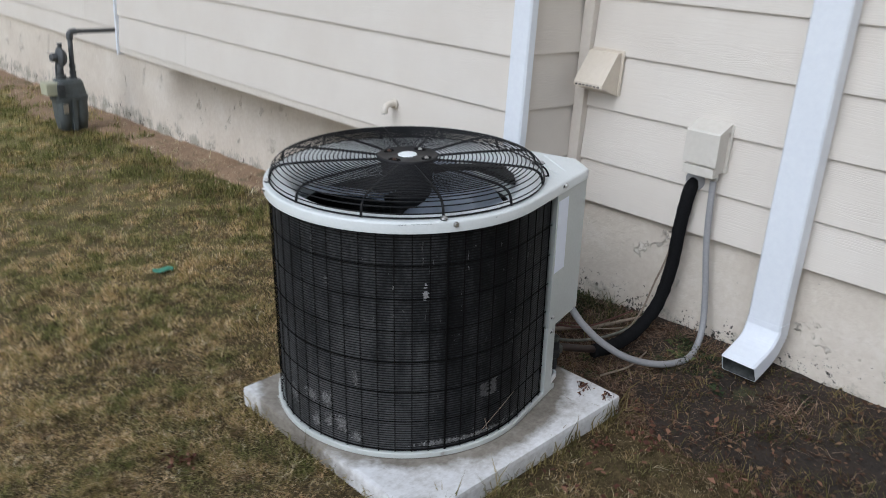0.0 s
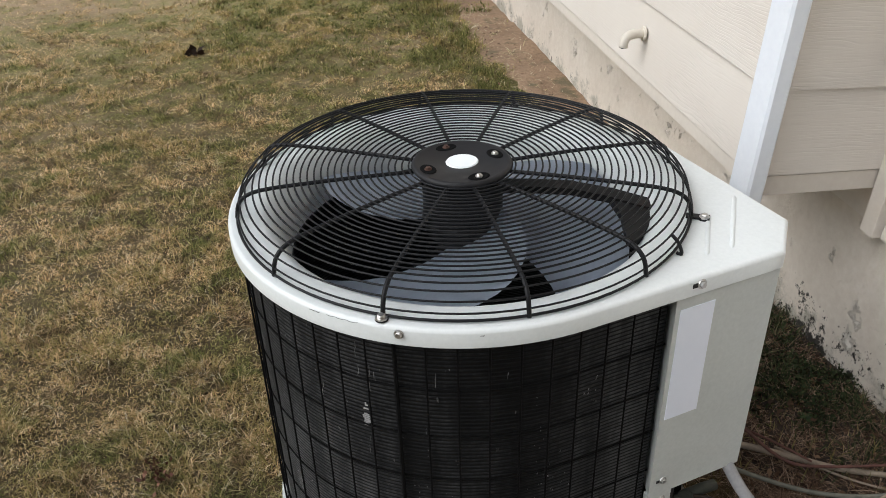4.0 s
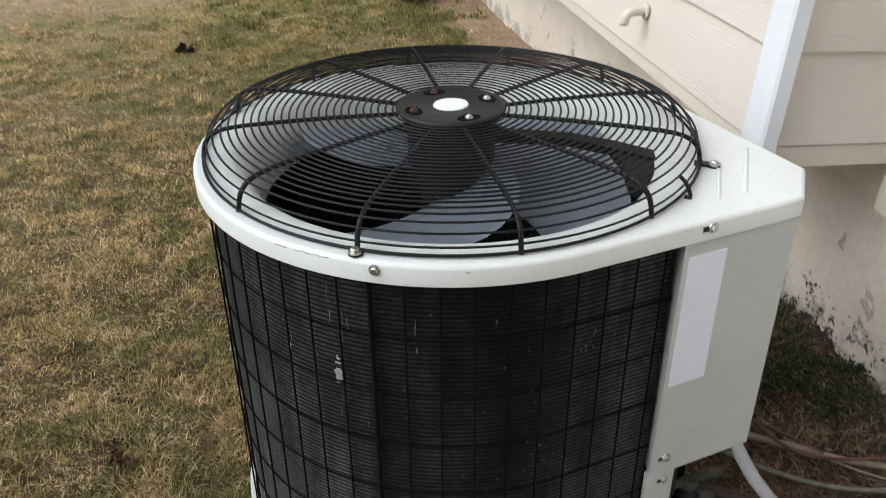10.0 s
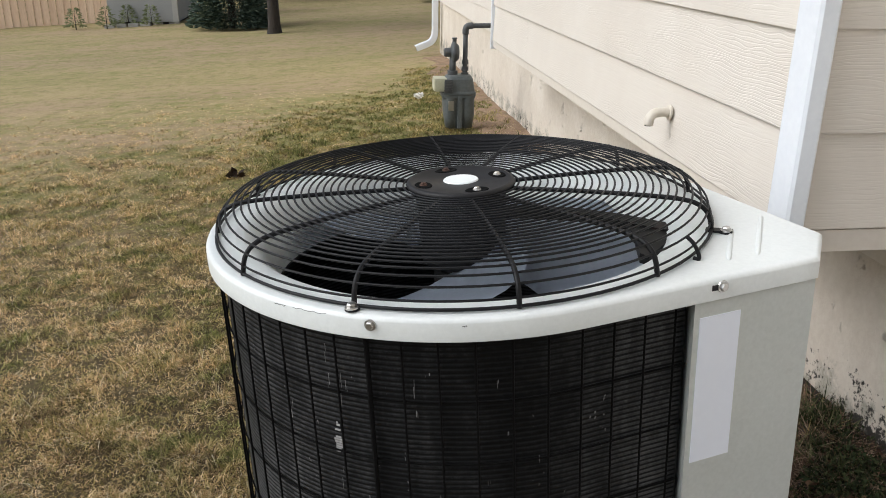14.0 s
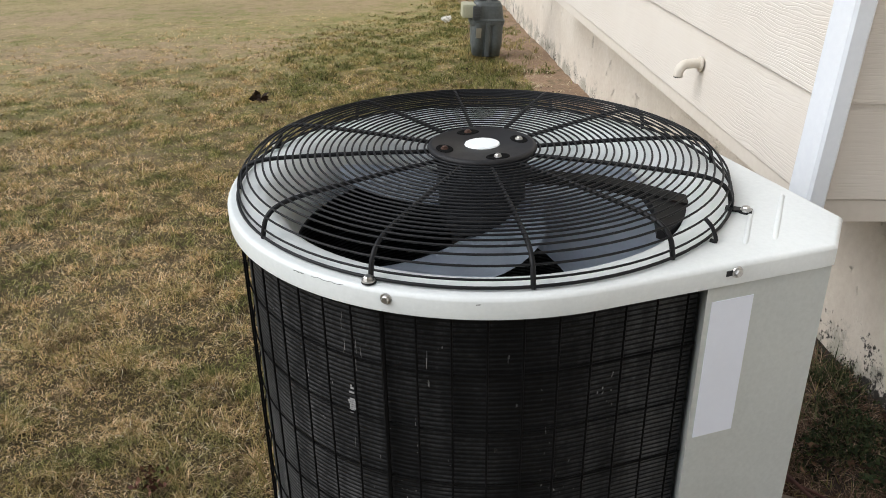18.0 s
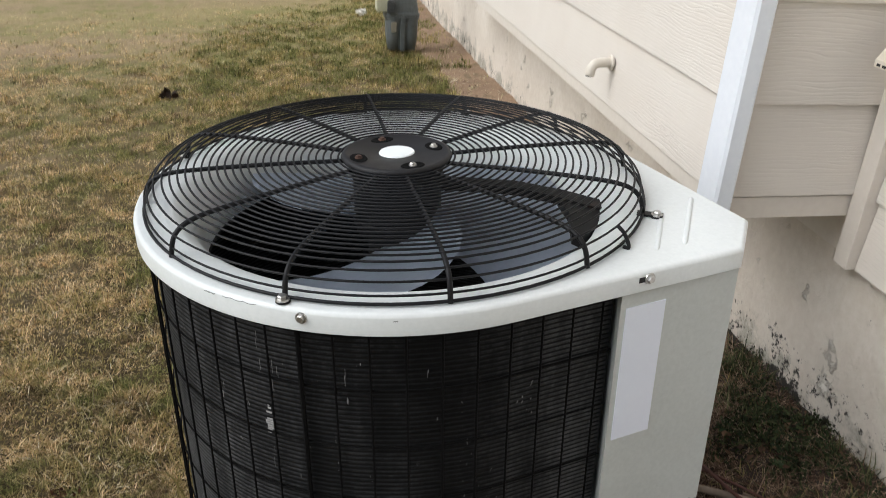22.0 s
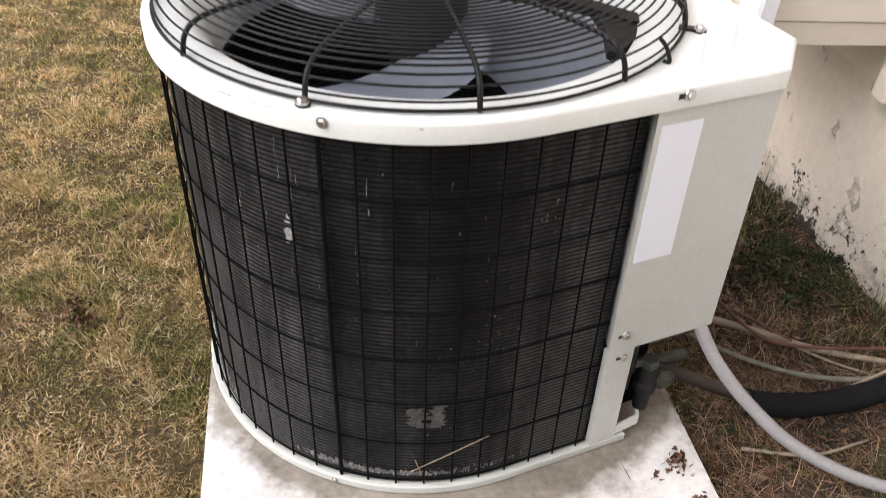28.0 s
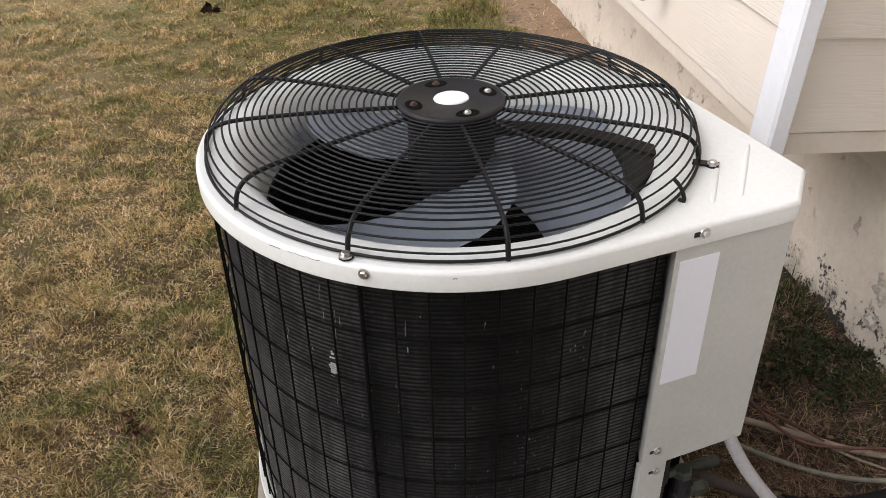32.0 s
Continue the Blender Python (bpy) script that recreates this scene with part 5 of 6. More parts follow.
PALE = leafy("pale_straw_blades", [(0.0, (0.46, 0.37, 0.21)), (0.6, (0.62, 0.53, 0.34)), (1.0, (0.74, 0.67, 0.49))])


# turf by stretches of the plan: (x0, x1, y0, y1, blades to the square metre)
TURF = [(-0.05, 1.4, 0.75, 2.4, 74000), (-0.4, 2.3, 2.4, 4.0, 40000), (-1.3, 2.3, 4.0, 6.0, 20000), (-2.2, 2.3, 6.0, 9.0, 5500), (1.0, 2.35, 0.3, 1.3, 26000), (1.4, 2.35, 1.3, 2.4, 22000), (-3.5, 2.3, -2.5, 9.0, 3000)]
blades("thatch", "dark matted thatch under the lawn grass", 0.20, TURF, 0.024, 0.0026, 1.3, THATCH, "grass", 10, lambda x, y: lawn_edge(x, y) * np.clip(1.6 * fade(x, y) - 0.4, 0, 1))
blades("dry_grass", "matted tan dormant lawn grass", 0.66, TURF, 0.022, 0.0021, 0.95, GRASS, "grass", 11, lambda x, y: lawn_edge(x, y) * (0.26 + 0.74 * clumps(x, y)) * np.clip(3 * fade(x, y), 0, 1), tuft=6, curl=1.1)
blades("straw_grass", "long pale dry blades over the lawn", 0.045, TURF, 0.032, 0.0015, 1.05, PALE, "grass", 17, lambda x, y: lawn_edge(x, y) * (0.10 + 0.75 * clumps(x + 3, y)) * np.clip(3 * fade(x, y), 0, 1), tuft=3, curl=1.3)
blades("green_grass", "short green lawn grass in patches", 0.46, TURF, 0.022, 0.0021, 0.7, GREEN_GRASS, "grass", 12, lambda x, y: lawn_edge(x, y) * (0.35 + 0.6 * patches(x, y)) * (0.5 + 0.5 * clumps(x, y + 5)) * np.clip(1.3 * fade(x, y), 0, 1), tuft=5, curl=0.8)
blades("strip_grass", "fuller olive grass along the house", 100000, (0.2, 2.30, 4.6, 9.9), 0.030, 0.0036, 0.8, GREEN_GRASS, "grass", 14, lambda x, y: np.clip((6.0 + 1.5 * x - y) / 0.8, 0, 1) * np.clip((x - 0.2) / 0.9, 0, 1) * np.clip((y - 4.4) / 1.2, 0, 1) * (0.5 + 0.3 * clumps(0.7 * x, 0.7 * y)) * np.clip((np.where(y < 5.6, 2.1, 2.25) - x) / 0.3, 0.05, 1), tuft=5)
blades("grass_tufts", "green grass tufts leaning over the pad's edge", 500, (1.10, 2.02, 1.225, 1.255), 0.085, 0.0035, 0.45, GREEN_GRASS, "grass", 19, lambda x, y: 0.1 + 0.5 * clumps(2 * x, y), tuft=6, curl=0.6)
blades("grass_tufts", "green grass tufts along the pad's side", 500, (1.10, 1.135, 1.25, 2.1), 0.06, 0.003, 0.55, GREEN_GRASS, "grass", 20, lambda x, y: 0.2 + 0.5 * clumps(x, 2 * y), tuft=6, curl=0.6)


def soil_zone(x, y):
    edge = np.where(y < 2.4, 2.05 - 0.14 * np.sin(2.2 * y), 2.30)
    pad_in = (x > 1.12) & (x < 2.01) & (y > 1.24) & (y < 2.11)
    return np.where(pad_in, 0.0, np.clip((x - edge) / 0.12 + 0.6, 0, 1))


blades("pine_straw", "brown pine straw and dead grass on the soil", 125000, (1.75, 2.555, -0.2, 2.6), 0.046, 0.0012, 1.36, STRAW, "straw", 21, lambda x, y: soil_zone(x, y) * (0.3 + 0.6 * clumps(x, y)) * np.clip((y - 1.0) / 0.5, 0.10, 1), lift=0.014)
blades("pine_straw", "brown dead grass along the foundation", 7000, (2.15, 2.52, 2.6, 8.5), 0.035, 0.0022, 1.38, PALE, "straw", 22, lambda x, y: soil_zone(x, y) * 0.35, lift=0.012)
blades("edge_grass", "tufts of green grass growing through the clay", 30000, (1.98, 2.54, 2.6, 9.5), 0.034, 0.0024, 0.7, GREEN_GRASS, "grass", 24, lambda x, y: np.where(x < np.where(y < 5.62, 2.31, 2.56), 0.08 + 0.8 * patches(3 * x, 3 * y + 1), 0.0), lift=0.008, tuft=5)
blades("edge_grass", "sparse olive grass growing through the soil", 26000, (1.65, 2.54, -0.2, 2.5), 0.036, 0.0022, 0.8, GREEN_GRASS, "grass", 23, lambda x, y: soil_zone(x, y) * (0.06 + 0.5 * patches(3 * x, 3 * y) * np.where(y < 1.35, 1.0, 0.25)), lift=0.010, tuft=4)


def leaf_cluster(name, label, centre, size, n, leaf, material, category, seed, squash=0.6, kind="stuff", parent=None):
    """Small folded leaves scattered through an uneven mound."""
    rng = np.random.default_rng(seed)
    lobes = rng.normal(0, 0.45, (7, 3))
    pick = rng.integers(0, 7, n)
    p = lobes[pick] + rng.normal(0, 0.30, (n, 3))
    p[:, 2] = np.abs(p[:, 2]) * squash
    p = p * size
    p[:, :2] += centre[:2]
    p[:, 2] += (ground_z(p[:, 0], p[:, 1]) + 0.01) if centre[2] is None else centre[2]
    d1 = rng.normal(0, 1, (n, 3))
    d1 /= np.linalg.norm(d1, axis=1)[:, None]
    d2 = np.cross(d1, rng.normal(0, 1, (n, 3)))
    d2 /= np.linalg.norm(d2, axis=1)[:, None]
    l = (leaf * rng.uniform(0.6, 1.3, n))[:, None]
    verts = np.stack([p, p + d1 * l * 0.5 + d2 * l * 0.3, p + d1 * l, p + d1 * l * 0.5 - d2 * l * 0.3], 1).reshape(-1, 3)
    i = np.arange(n)[:, None] * 4
    return tagged(linked(name, mesh_of(name, verts, i + np.arange(4)), material, parent), label, category, kind=kind)


for n, (x, y, s_, k) in enumerate([(2.46, 1.98, 0.075, 900), (2.49, 1.84, 0.065, 800), (2.39, 1.92, 0.06, 500), (2.51, 1.74, 0.045, 320), (2.53, 1.64, 0.035, 200), (2.535, 1.55, 0.03, 140), (2.53, 1.92, 0.05, 400), (2.52, 2.06, 0.05, 300), (2.40, 1.76, 0.045, 260), (2.32, 1.86, 0.05, 260), (2.16, 1.50, 0.04, 120), (2.30, 1.40, 0.035, 80), (2.14, 1.38, 0.03, 80), (2.46, 1.30, 0.05, 260), (2.36, 1.20, 0.04, 140), (2.48, 2.2, 0.07, 600), (2.40, 2.35, 0.06, 300), (2.50, 1.12, 0.04, 140), (2.45, 0.85, 0.035, 90)]):
    leaf_cluster("weed", "low dark green weeds against the foundation", (x, y, None), s_ * 1.15, int(k * 1.15), 0.0105, WEED, "weed", 40 + n, 0.45, kind="stuff")
blades("weed_grass", "dark green grass blades among the weeds", 9000, (2.28, 2.56, 1.5, 2.35), 0.044, 0.0024, 0.55, leafy("weed_blades", [(0.0, (0.025, 0.033, 0.012)), (0.6, (0.060, 0.075, 0.028)), (1.0, (0.17, 0.15, 0.075))]), "weed", 58, lambda x, y: np.clip((x - 2.30) / 0.12, 0, 1) * np.clip((y - 1.5) / 0.25, 0, 1) * 0.5 * clumps(1.5 * x, 1.5 * y), lift=0.008, tuft=4)
DEAD = leafy("dead_leaves", [(0.0, (0.03, 0.014, 0.012)), (0.6, (0.09, 0.042, 0.03)), (1.0, (0.26, 0.14, 0.08))])
RED_DEAD = leafy("red_dead_leaves", [(0.0, (0.05, 0.020, 0.013)), (0.6, (0.13, 0.055, 0.035)), (1.0, (0.24, 0.13, 0.08))])
for n, (x, y, s_, k) in enumerate([(1.945, 1.365, 0.023, 60), (1.955, 1.28, 0.018, 30), (1.90, 1.345, 0.012, 9), (1.92, 1.10, 0.06, 40), (1.80, 1.16, 0.05, 26), (2.02, 1.34, 0.035, 30), (2.06, 1.22, 0.03, 18), (0.83, 1.95, 0.05, 60)]):
    leaf_cluster("dead_leaves", "curled red-brown dead leaves on the ground", (x, y, 0.066 + float(slope(x, y)) if 1.13 < x < 2.0 and y > 1.25 else None), s_, k, 0.013 if s_ < 0.025 else 0.020, DEAD if s_ < 0.025 else RED_DEAD, "leaves", 60 + n, 0.18)



def litter(name, label, n, area, leaf, material, category, seed, keep, lift=0.012):
    """Single leaves lying nearly flat, each a bent diamond."""
    rng = np.random.default_rng(seed)
    x, y = rng.uniform(area[0], area[1], n), rng.uniform(area[2], area[3], n)
    hold = rng.uniform(0, 1, n) < keep(x, y)
    x, y = x[hold], y[hold]
    n = len(x)
    a, ln, wd = rng.uniform(0, math.tau, n), leaf * rng.uniform(0.5, 1.4, n), rng.uniform(0.18, 0.34, n)
    tip, curl = rng.uniform(-0.25, 0.45, n), rng.uniform(0.05, 0.35, n)
    base = np.stack([x, y, ground_z(x, y) + lift + rng.uniform(0, 0.012, n)], -1)
    fore = np.stack([np.cos(a), np.sin(a), tip], -1) * ln[:, None]
    side = np.stack([-np.sin(a), np.cos(a), curl * rng.choice([-1, 1], n)], -1) * (ln * wd)[:, None]
    up = np.zeros((n, 3))
    up[:, 2] = ln * curl * 0.5
    verts = np.stack([base, base + fore * 0.5 + side + up, base + fore, base + fore * 0.5 - side + up], 1).reshape(-1, 3)
    i = np.arange(n)[:, None] * 4
    tris = np.stack([i + [0, 1, 2], i + [0, 2, 3]], 1).reshape(-1, 3)
    return tagged(linked(name, mesh_of(name, verts, tris), material), label, category, kind="stuff")


def rosette(label, x, y, n, size, material, seed):
    """A low broad-leaved weed: folded, arching leaves from one crown."""
    rng = np.random.default_rng(seed)
    verts, faces = [], []
    z0 = float(ground_z(x, y)) + 0.008
    for k in range(n):
        a, ln, rise = rng.uniform(0, math.tau), size * rng.uniform(0.45, 1.15), rng.uniform(0.25, 0.95)
        cx, cy = x + rng.normal(0, size * 0.45), y + rng.normal(0, size * 0.45)
        w = ln * rng.uniform(0.16, 0.26)
        i = len(verts)
        for g, half in ((0.0, 0.15), (0.35, 0.9), (0.7, 1.0), (1.0, 0.05)):
            up = rise * ln * (g - 0.62 * g * g)
            for side, lift in ((-1, 0.25), (0, 0.0), (1, 0.25)):
                u = side * half * w
                verts.append((cx + math.cos(a) * g * ln - math.sin(a) * u, cy + math.sin(a) * g * ln + math.cos(a) * u, z0 + up + lift * abs(u)))
        for row in range(3):
            for c in range(2):
                j = i + 3 * row + c
                faces.append((j, j + 1, j + 4, j + 3))
    return tagged(linked("weed", mesh_of("weed", verts, faces), material), label, "weed", kind="stuff")


DARK_WEED = leafy("dark_weed_leaves", [(0.0, (0.016, 0.026, 0.012)), (0.6, (0.036, 0.056, 0.024)), (1.0, (0.075, 0.098, 0.042))])
LIGHT_WEED = leafy("light_weed_leaves", [(0.0, (0.045, 0.065, 0.022)), (0.6, (0.095, 0.125, 0.042)), (1.0, (0.19, 0.21, 0.085))])
for n, (x, y, k, size, light) in enumerate([(2.10, 1.45, 46, 0.030, 0), (2.06, 1.52, 24, 0.026, 0), (2.19, 1.541, 16, 0.026, 1), (2.41, 1.285, 34, 0.032, 1), (2.455, 1.325, 26, 0.030, 1), (2.35, 1.33, 22, 0.026, 0), (2.457, 1.19, 40, 0.032, 0), (2.32, 1.09, 34, 0.028, 0), (2.40, 1.13, 24, 0.028, 0), (2.43, 1.80, 26, 0.034, 0), (2.37, 1.93, 30, 0.034, 0), (2.48, 1.90, 30, 0.036, 0)]):
    rosette("broad-leaved light green weed in the soil" if light else "broad-leaved dark green weed in the soil", x, y, k, size, LIGHT_WEED if light else DARK_WEED, 300 + n)
blades("dead_grass", "flattened patch of pale dead grass on the soil", 900, (2.26, 2.46, 0.76, 1.0), 0.06, 0.0016, 1.32, STRAW, "straw", 330, lambda x, y: np.exp(-(((x - 2.36) / 0.07) ** 2 + ((y - 0.89) / 0.09) ** 2)), lift=0.014)

BROWN_LITTER = leafy("brown_leaf_litter", [(0.0, (0.018, 0.010, 0.006)), (0.4, (0.055, 0.030, 0.018)), (0.75, (0.11, 0.062, 0.036)), (1.0, (0.24, 0.15, 0.09))])
litter("leaf_litter", "brown crumbled leaf litter on the soil", 5200, (1.80, 2.56, 0.3, 2.45), 0.019, BROWN_LITTER, "leaves", 75, lambda x, y: soil_zone(x, y) * (0.25 + 0.6 * clumps(1.3 * x, 1.3 * y)))
litter("leaf_litter", "scattered red-brown dead leaves in the grass by the pad", 420, (1.45, 2.3, 0.55, 1.24), 0.021, RED_DEAD, "leaves", 76, lambda x, y: 0.15 + 0.5 * clumps(x, y), lift=0.020)
litter("leaf_litter", "brown bits of leaf on the bare clay", 900, (1.95, 2.5, 2.6, 6.0), 0.017, BROWN_LITTER, "leaves", 77, lambda x, y: np.where(x < np.where(y < 5.4, 2.5, 2.55), 0.3, 0.0))

scrap = bmesh.new()
for k in range(9):
    for j in range(5):
        u, v = k / 8 - 0.5, j / 4 - 0.5
        scrap.verts.new((u * 0.088, v * 0.04 * (1 - 1.6 * u * u), 0.012 + 0.016 * math.cos(v * 2.6) + 0.004 * math.sin(7 * u)))
scrap.verts.ensure_lookup_table()
for k in range(8):
    for j in range(4):
        scrap.faces.new([scrap.verts[q] for q in (k * 5 + j, k * 5 + j + 1, k * 5 + j + 6, k * 5 + j + 5)])
bmesh.ops.solidify(scrap, geom=scrap.faces, thickness=0.002)
green_scrap = part("plastic_scrap", scrap, GREEN_PLASTIC, smooth=True)
tagged(placed(green_scrap, pose(1.435, 3.282, float(ground_z(1.435, 3.282)) + 0.004, 4, -6, -30)), "curved scrap of green plastic on the lawn", "litter")

leaf_cluster("dead_leaf_clump", "dark curled dead leaf on the lawn", (0.70, 5.25, None), 0.04, 24, 0.05, leafy("dark_leaf", [(0.0, (0.02, 0.013, 0.01)), (1.0, (0.06, 0.035, 0.022))]), "leaf", 71, 0.5)
rngp = np.random.default_rng(3)
wad = bmesh.new()
bmesh.ops.create_icosphere(wad, subdivisions=3, radius=0.048)
for v in wad.verts:
    v.co *= 0.75 + 0.9 * noise.noise(v.co * 38.0) + float(rngp.uniform(-0.12, 0.12))
    v.co.z *= 0.55
tagged(placed(part("paper_wad", wad, PAPER), Matrix.Translation((2.0, 7.55, float(ground_z(2.0, 7.55)) + 0.035))), "crumpled white scrap on the grass near the meter", "litter")

# lint and bent fins on the coil, as tiny flakes
LINT = leafy("lint_flakes", [(0.0, (0.06, 0.058, 0.056)), (0.6, (0.15, 0.148, 0.145)), (0.85, (0.22, 0.217, 0.214)), (1.0, (0.36, 0.355, 0.35))])


def lint(spots, seed):
    rng = np.random.default_rng(seed)
    verts, faces = [], []
    for ang, z, da, dz, n, size in spots:
        for _ in range(n):
            a = radians(ang + rng.normal(0, da))
            zz = z + rng.normal(0, dz)
            w, h = size * rng.uniform(0.3, 1.0), size * rng.uniform(0.5, 2.2)
            r = R_COIL - 0.0035
            i = len(verts)
            t = rng.normal(0, 0.25)
            for sx, sz in ((-1, -1), (1, -1), (1, 1), (-1, 1)):
                aa = a + (sx * w + t * sz * h) / 2 / r
                verts.append((r * math.cos(aa), r * math.sin(aa), min(max(zz + sz * h / 2, 0.095), 0.74)))
            faces.append((i, i + 1, i + 2, i + 3))
    r = R_COIL - 0.0033
    for ang, z, h in ((-139.5, 0.702, 0.05), (-139.2, 0.66, 0.03), (-136.4, 0.655, 0.045), (-135.2, 0.66, 0.035), (-121.5, 0.655, 0.04), (-121.0, 0.63, 0.02), (-138.0, 0.52, 0.05), (-124.0, 0.56, 0.012), (-106.0, 0.68, 0.02), (-104.0, 0.60, 0.015), (-98.0, 0.55, 0.02), (-108.0, 0.53, 0.015), (-150.0, 0.60, 0.03), (-158.0, 0.5, 0.04)):
        for _ in range(2):
            a0, zz, hh = radians(ang + rng.normal(0, 0.18)), z + rng.normal(0, h / 4), h * rng.uniform(0.2, 0.6)
            i = len(verts)
            verts.extend([(r * math.cos(aa), r * math.sin(aa), q) for aa, q in ((a0 - 0.001, zz - hh / 2), (a0 + 0.001, zz - hh / 2), (a0 + 0.001, zz + hh / 2), (a0 - 0.001, zz + hh / 2))])
            faces.append((i, i + 1, i + 2, i + 3))
    return mesh_of("lint", verts, faces)


spots = [(158.0, 0.170, 1.6, 0.014, 170, 0.0034), (171.0, 0.202, 1.7, 0.009, 200, 0.0034), (179.9, 0.211, 1.5, 0.011, 200, 0.0034), (174.0, 0.126, 1.2, 0.012, 130, 0.0034), (-178.8, 0.139, 1.1, 0.013, 150, 0.0034), (-172.5, 0.144, 1.4, 0.013, 200, 0.0034), (-166.2, 0.112, 1.1, 0.010, 140, 0.0034), (-166.0, 0.303, 0.7, 0.014, 60, 0.003), (-130.0, 0.103, 5.0, 0.004, 130, 0.005), (-118.0, 0.101, 8.0, 0.003, 140, 0.005), (-100.0, 0.103, 8.0, 0.004, 60, 0.004), (-84.0, 0.60, 1.5, 0.03, 20, 0.002), (-96.0, 0.42, 3.0, 0.06, 40, 0.002)]
rngl = np.random.default_rng(17)
spots += [(float(rngl.uniform(-185, -92)), float(rngl.uniform(0.12, 0.72)), 0.2, 0.005, 2, 0.0018) for _ in range(60)]
LINT_DUST = surface("packed_lint", (0.045, 0.044, 0.043), (0.15, 0.147, 0.143), rough=0.95, big=60.0, fine=220.0, bump=0.4, depth=0.001, spec=0.1)


def dust_patches(patches_at, seed):
    """Packed lint lying over runs of fins, ragged at both ends."""
    rng = np.random.default_rng(seed)
    verts, faces = [], []
    r = R_COIL - 0.0030
    for ang, z, da, dz, full in patches_at:
        for k in range(int(2 * dz / 0.00383) + 1):
            zz = z - dz + 0.00383 * k
            if rng.uniform() > full:
                continue
            reach = da * (math.sqrt(max(0.15, 1 - ((zz - z) / dz) ** 2)) if da < 2 else 1.0)
            lo, hi = radians(ang - reach * rng.uniform(0.35, 1.1)), radians(ang + reach * rng.uniform(0.35, 1.1))
            i = len(verts)
            verts += [(r * math.cos(aa), r * math.sin(aa), zz + h) for aa, h in ((lo, -0.0017), (hi, -0.0017), (hi, 0.0017), (lo, 0.0017))]
            faces.append((i, i + 1, i + 2, i + 3))
    return mesh_of("lint_patch", verts, faces)


dust_ob = linked("lint_patch", dust_patches([(-111.6, 0.243, 2.4, 0.020, 0.9), (-107.2, 0.243, 2.3, 0.023, 1.0), (-107.0, 0.243, 1.9, 0.019, 1.0), (-109.0, 0.221, 5.4, 0.002, 1.0), (-130.0, 0.101, 12.0, 0.004, 1.0), (-112.0, 0.099, 9.0, 0.002, 1.0), (-166.0, 0.303, 1.2, 0.022, 0.6), (169.5, 0.564, 1.6, 0.016, 0.5), (-177.3, 0.582, 1.6, 0.014, 0.6), (176.0, 0.679, 1.2, 0.034, 0.5)], 9), LINT_DUST, unit, "pale packed lint on the fins")
dust_ob["kind"] = "stuff"
BRIGHT_LINT = surface("bright_lint", (0.20, 0.197, 0.193), (0.42, 0.415, 0.41), rough=0.95, big=60.0, fine=220.0, bump=0.4, depth=0.001, spec=0.1)
spot_ob = linked("lint_spot", dust_patches([(-138.2, 0.566, 1.5, 0.013, 1.0), (-138.0, 0.588, 0.7, 0.012, 0.8)], 12), BRIGHT_LINT, unit, "white tuft of lint on the fins")
spot_ob["kind"] = "stuff"
lint_ob = linked("lint", lint(spots, 4), LINT, unit, "pale lint and bent fins")
lint_ob["kind"] = "stuff"
for ends in (((-113, 0.118), (-104, 0.160), (-95, 0.190)), ((-112, 0.150), (-111, 0.125), (-110.5, 0.110))):
    part("straw", tube([(0.408 * math.cos(radians(a)), 0.408 * math.sin(radians(a)), z) for a, z in ends], 0.0008, 5), TWIG, unit, "dry straw caught in the wire guard")

# ---- far side of the yard ----
fence = thing("wooden_fence", "tan cedar privacy fence across the yard", "fence")
fence_board = box((-0.068, -0.009, 0.0), (0.068, 0.009, 1.82), 0.004)
fb = bpy.data.meshes.new("board")
bmesh.ops.recalc_face_normals(fence_board, faces=fence_board.faces)
fence_board.to_mesh(fb)
fence_board.free()
fb.materials.append(FENCE)
for k in range(46):
    x = -3.06 - 0.141 * k
    ob = new("board", fb)
    ob.parent = fence
    ob.matrix_basis = pose(x, 18.75 + 0.10 * (x + 3.06), -0.13 + float(slope(x, 18.75)) + 0.012 * math.sin(k * 2.3), 0, 0.4 * math.sin(k * 1.7), 0)
for z in (0.2, 0.85, 1.5):
    part("rail", tube([(x, 18.79 + 0.10 * (x + 3.06), z + float(slope(x, 18.75))) for x in (-3.0, -9.5)], 0.03, 4), FENCE, fence)

shed = thing("garden_shed", "grey painted garden shed on blocks", "shed", at=Matrix.Translation((0, 0, float(slope(-1.9, 17.6)))))
part("wall", box((-3.0, 17.55, -0.09), (-1.72, 20.0, 2.1)), SHED, shed)
part("corner_board", box((-1.80, 17.53, -0.10), (-1.70, 17.60, 2.1)), SHED_TRIM, shed, "pale corner board")
part("floor_frame", box((-2.96, 17.60, -0.15), (-1.76, 19.95, -0.092)), DARK, shed)
part("roof", prism([(-3.15, 2.1), (-1.57, 2.1), (-2.36, 2.75)], -20.15, -17.40, pose(0, 0, 0, 90, 0, 0)), ROOFING, shed)
for x in (-2.9, -2.5, -2.1, -1.8):
    part("block", box((x - 0.09, 17.58, -0.17), (x + 0.09, 17.75, -0.094), 0.01), CONCRETE, shed)
brick_row = [(-2.95 + 0.22 * k, 17.35 + 0.02 * (k % 2)) for k in range(4)]
for x, y in brick_row:
    tagged(placed(part("edging_block", box((x - 0.09, y - 0.05, -0.16), (x + 0.09, y + 0.05, -0.07), 0.01), SHED_TRIM), Matrix.Translation((0, 0, float(slope(x, y))))), "weathered edging block beside the shed", "block", "edging blocks")


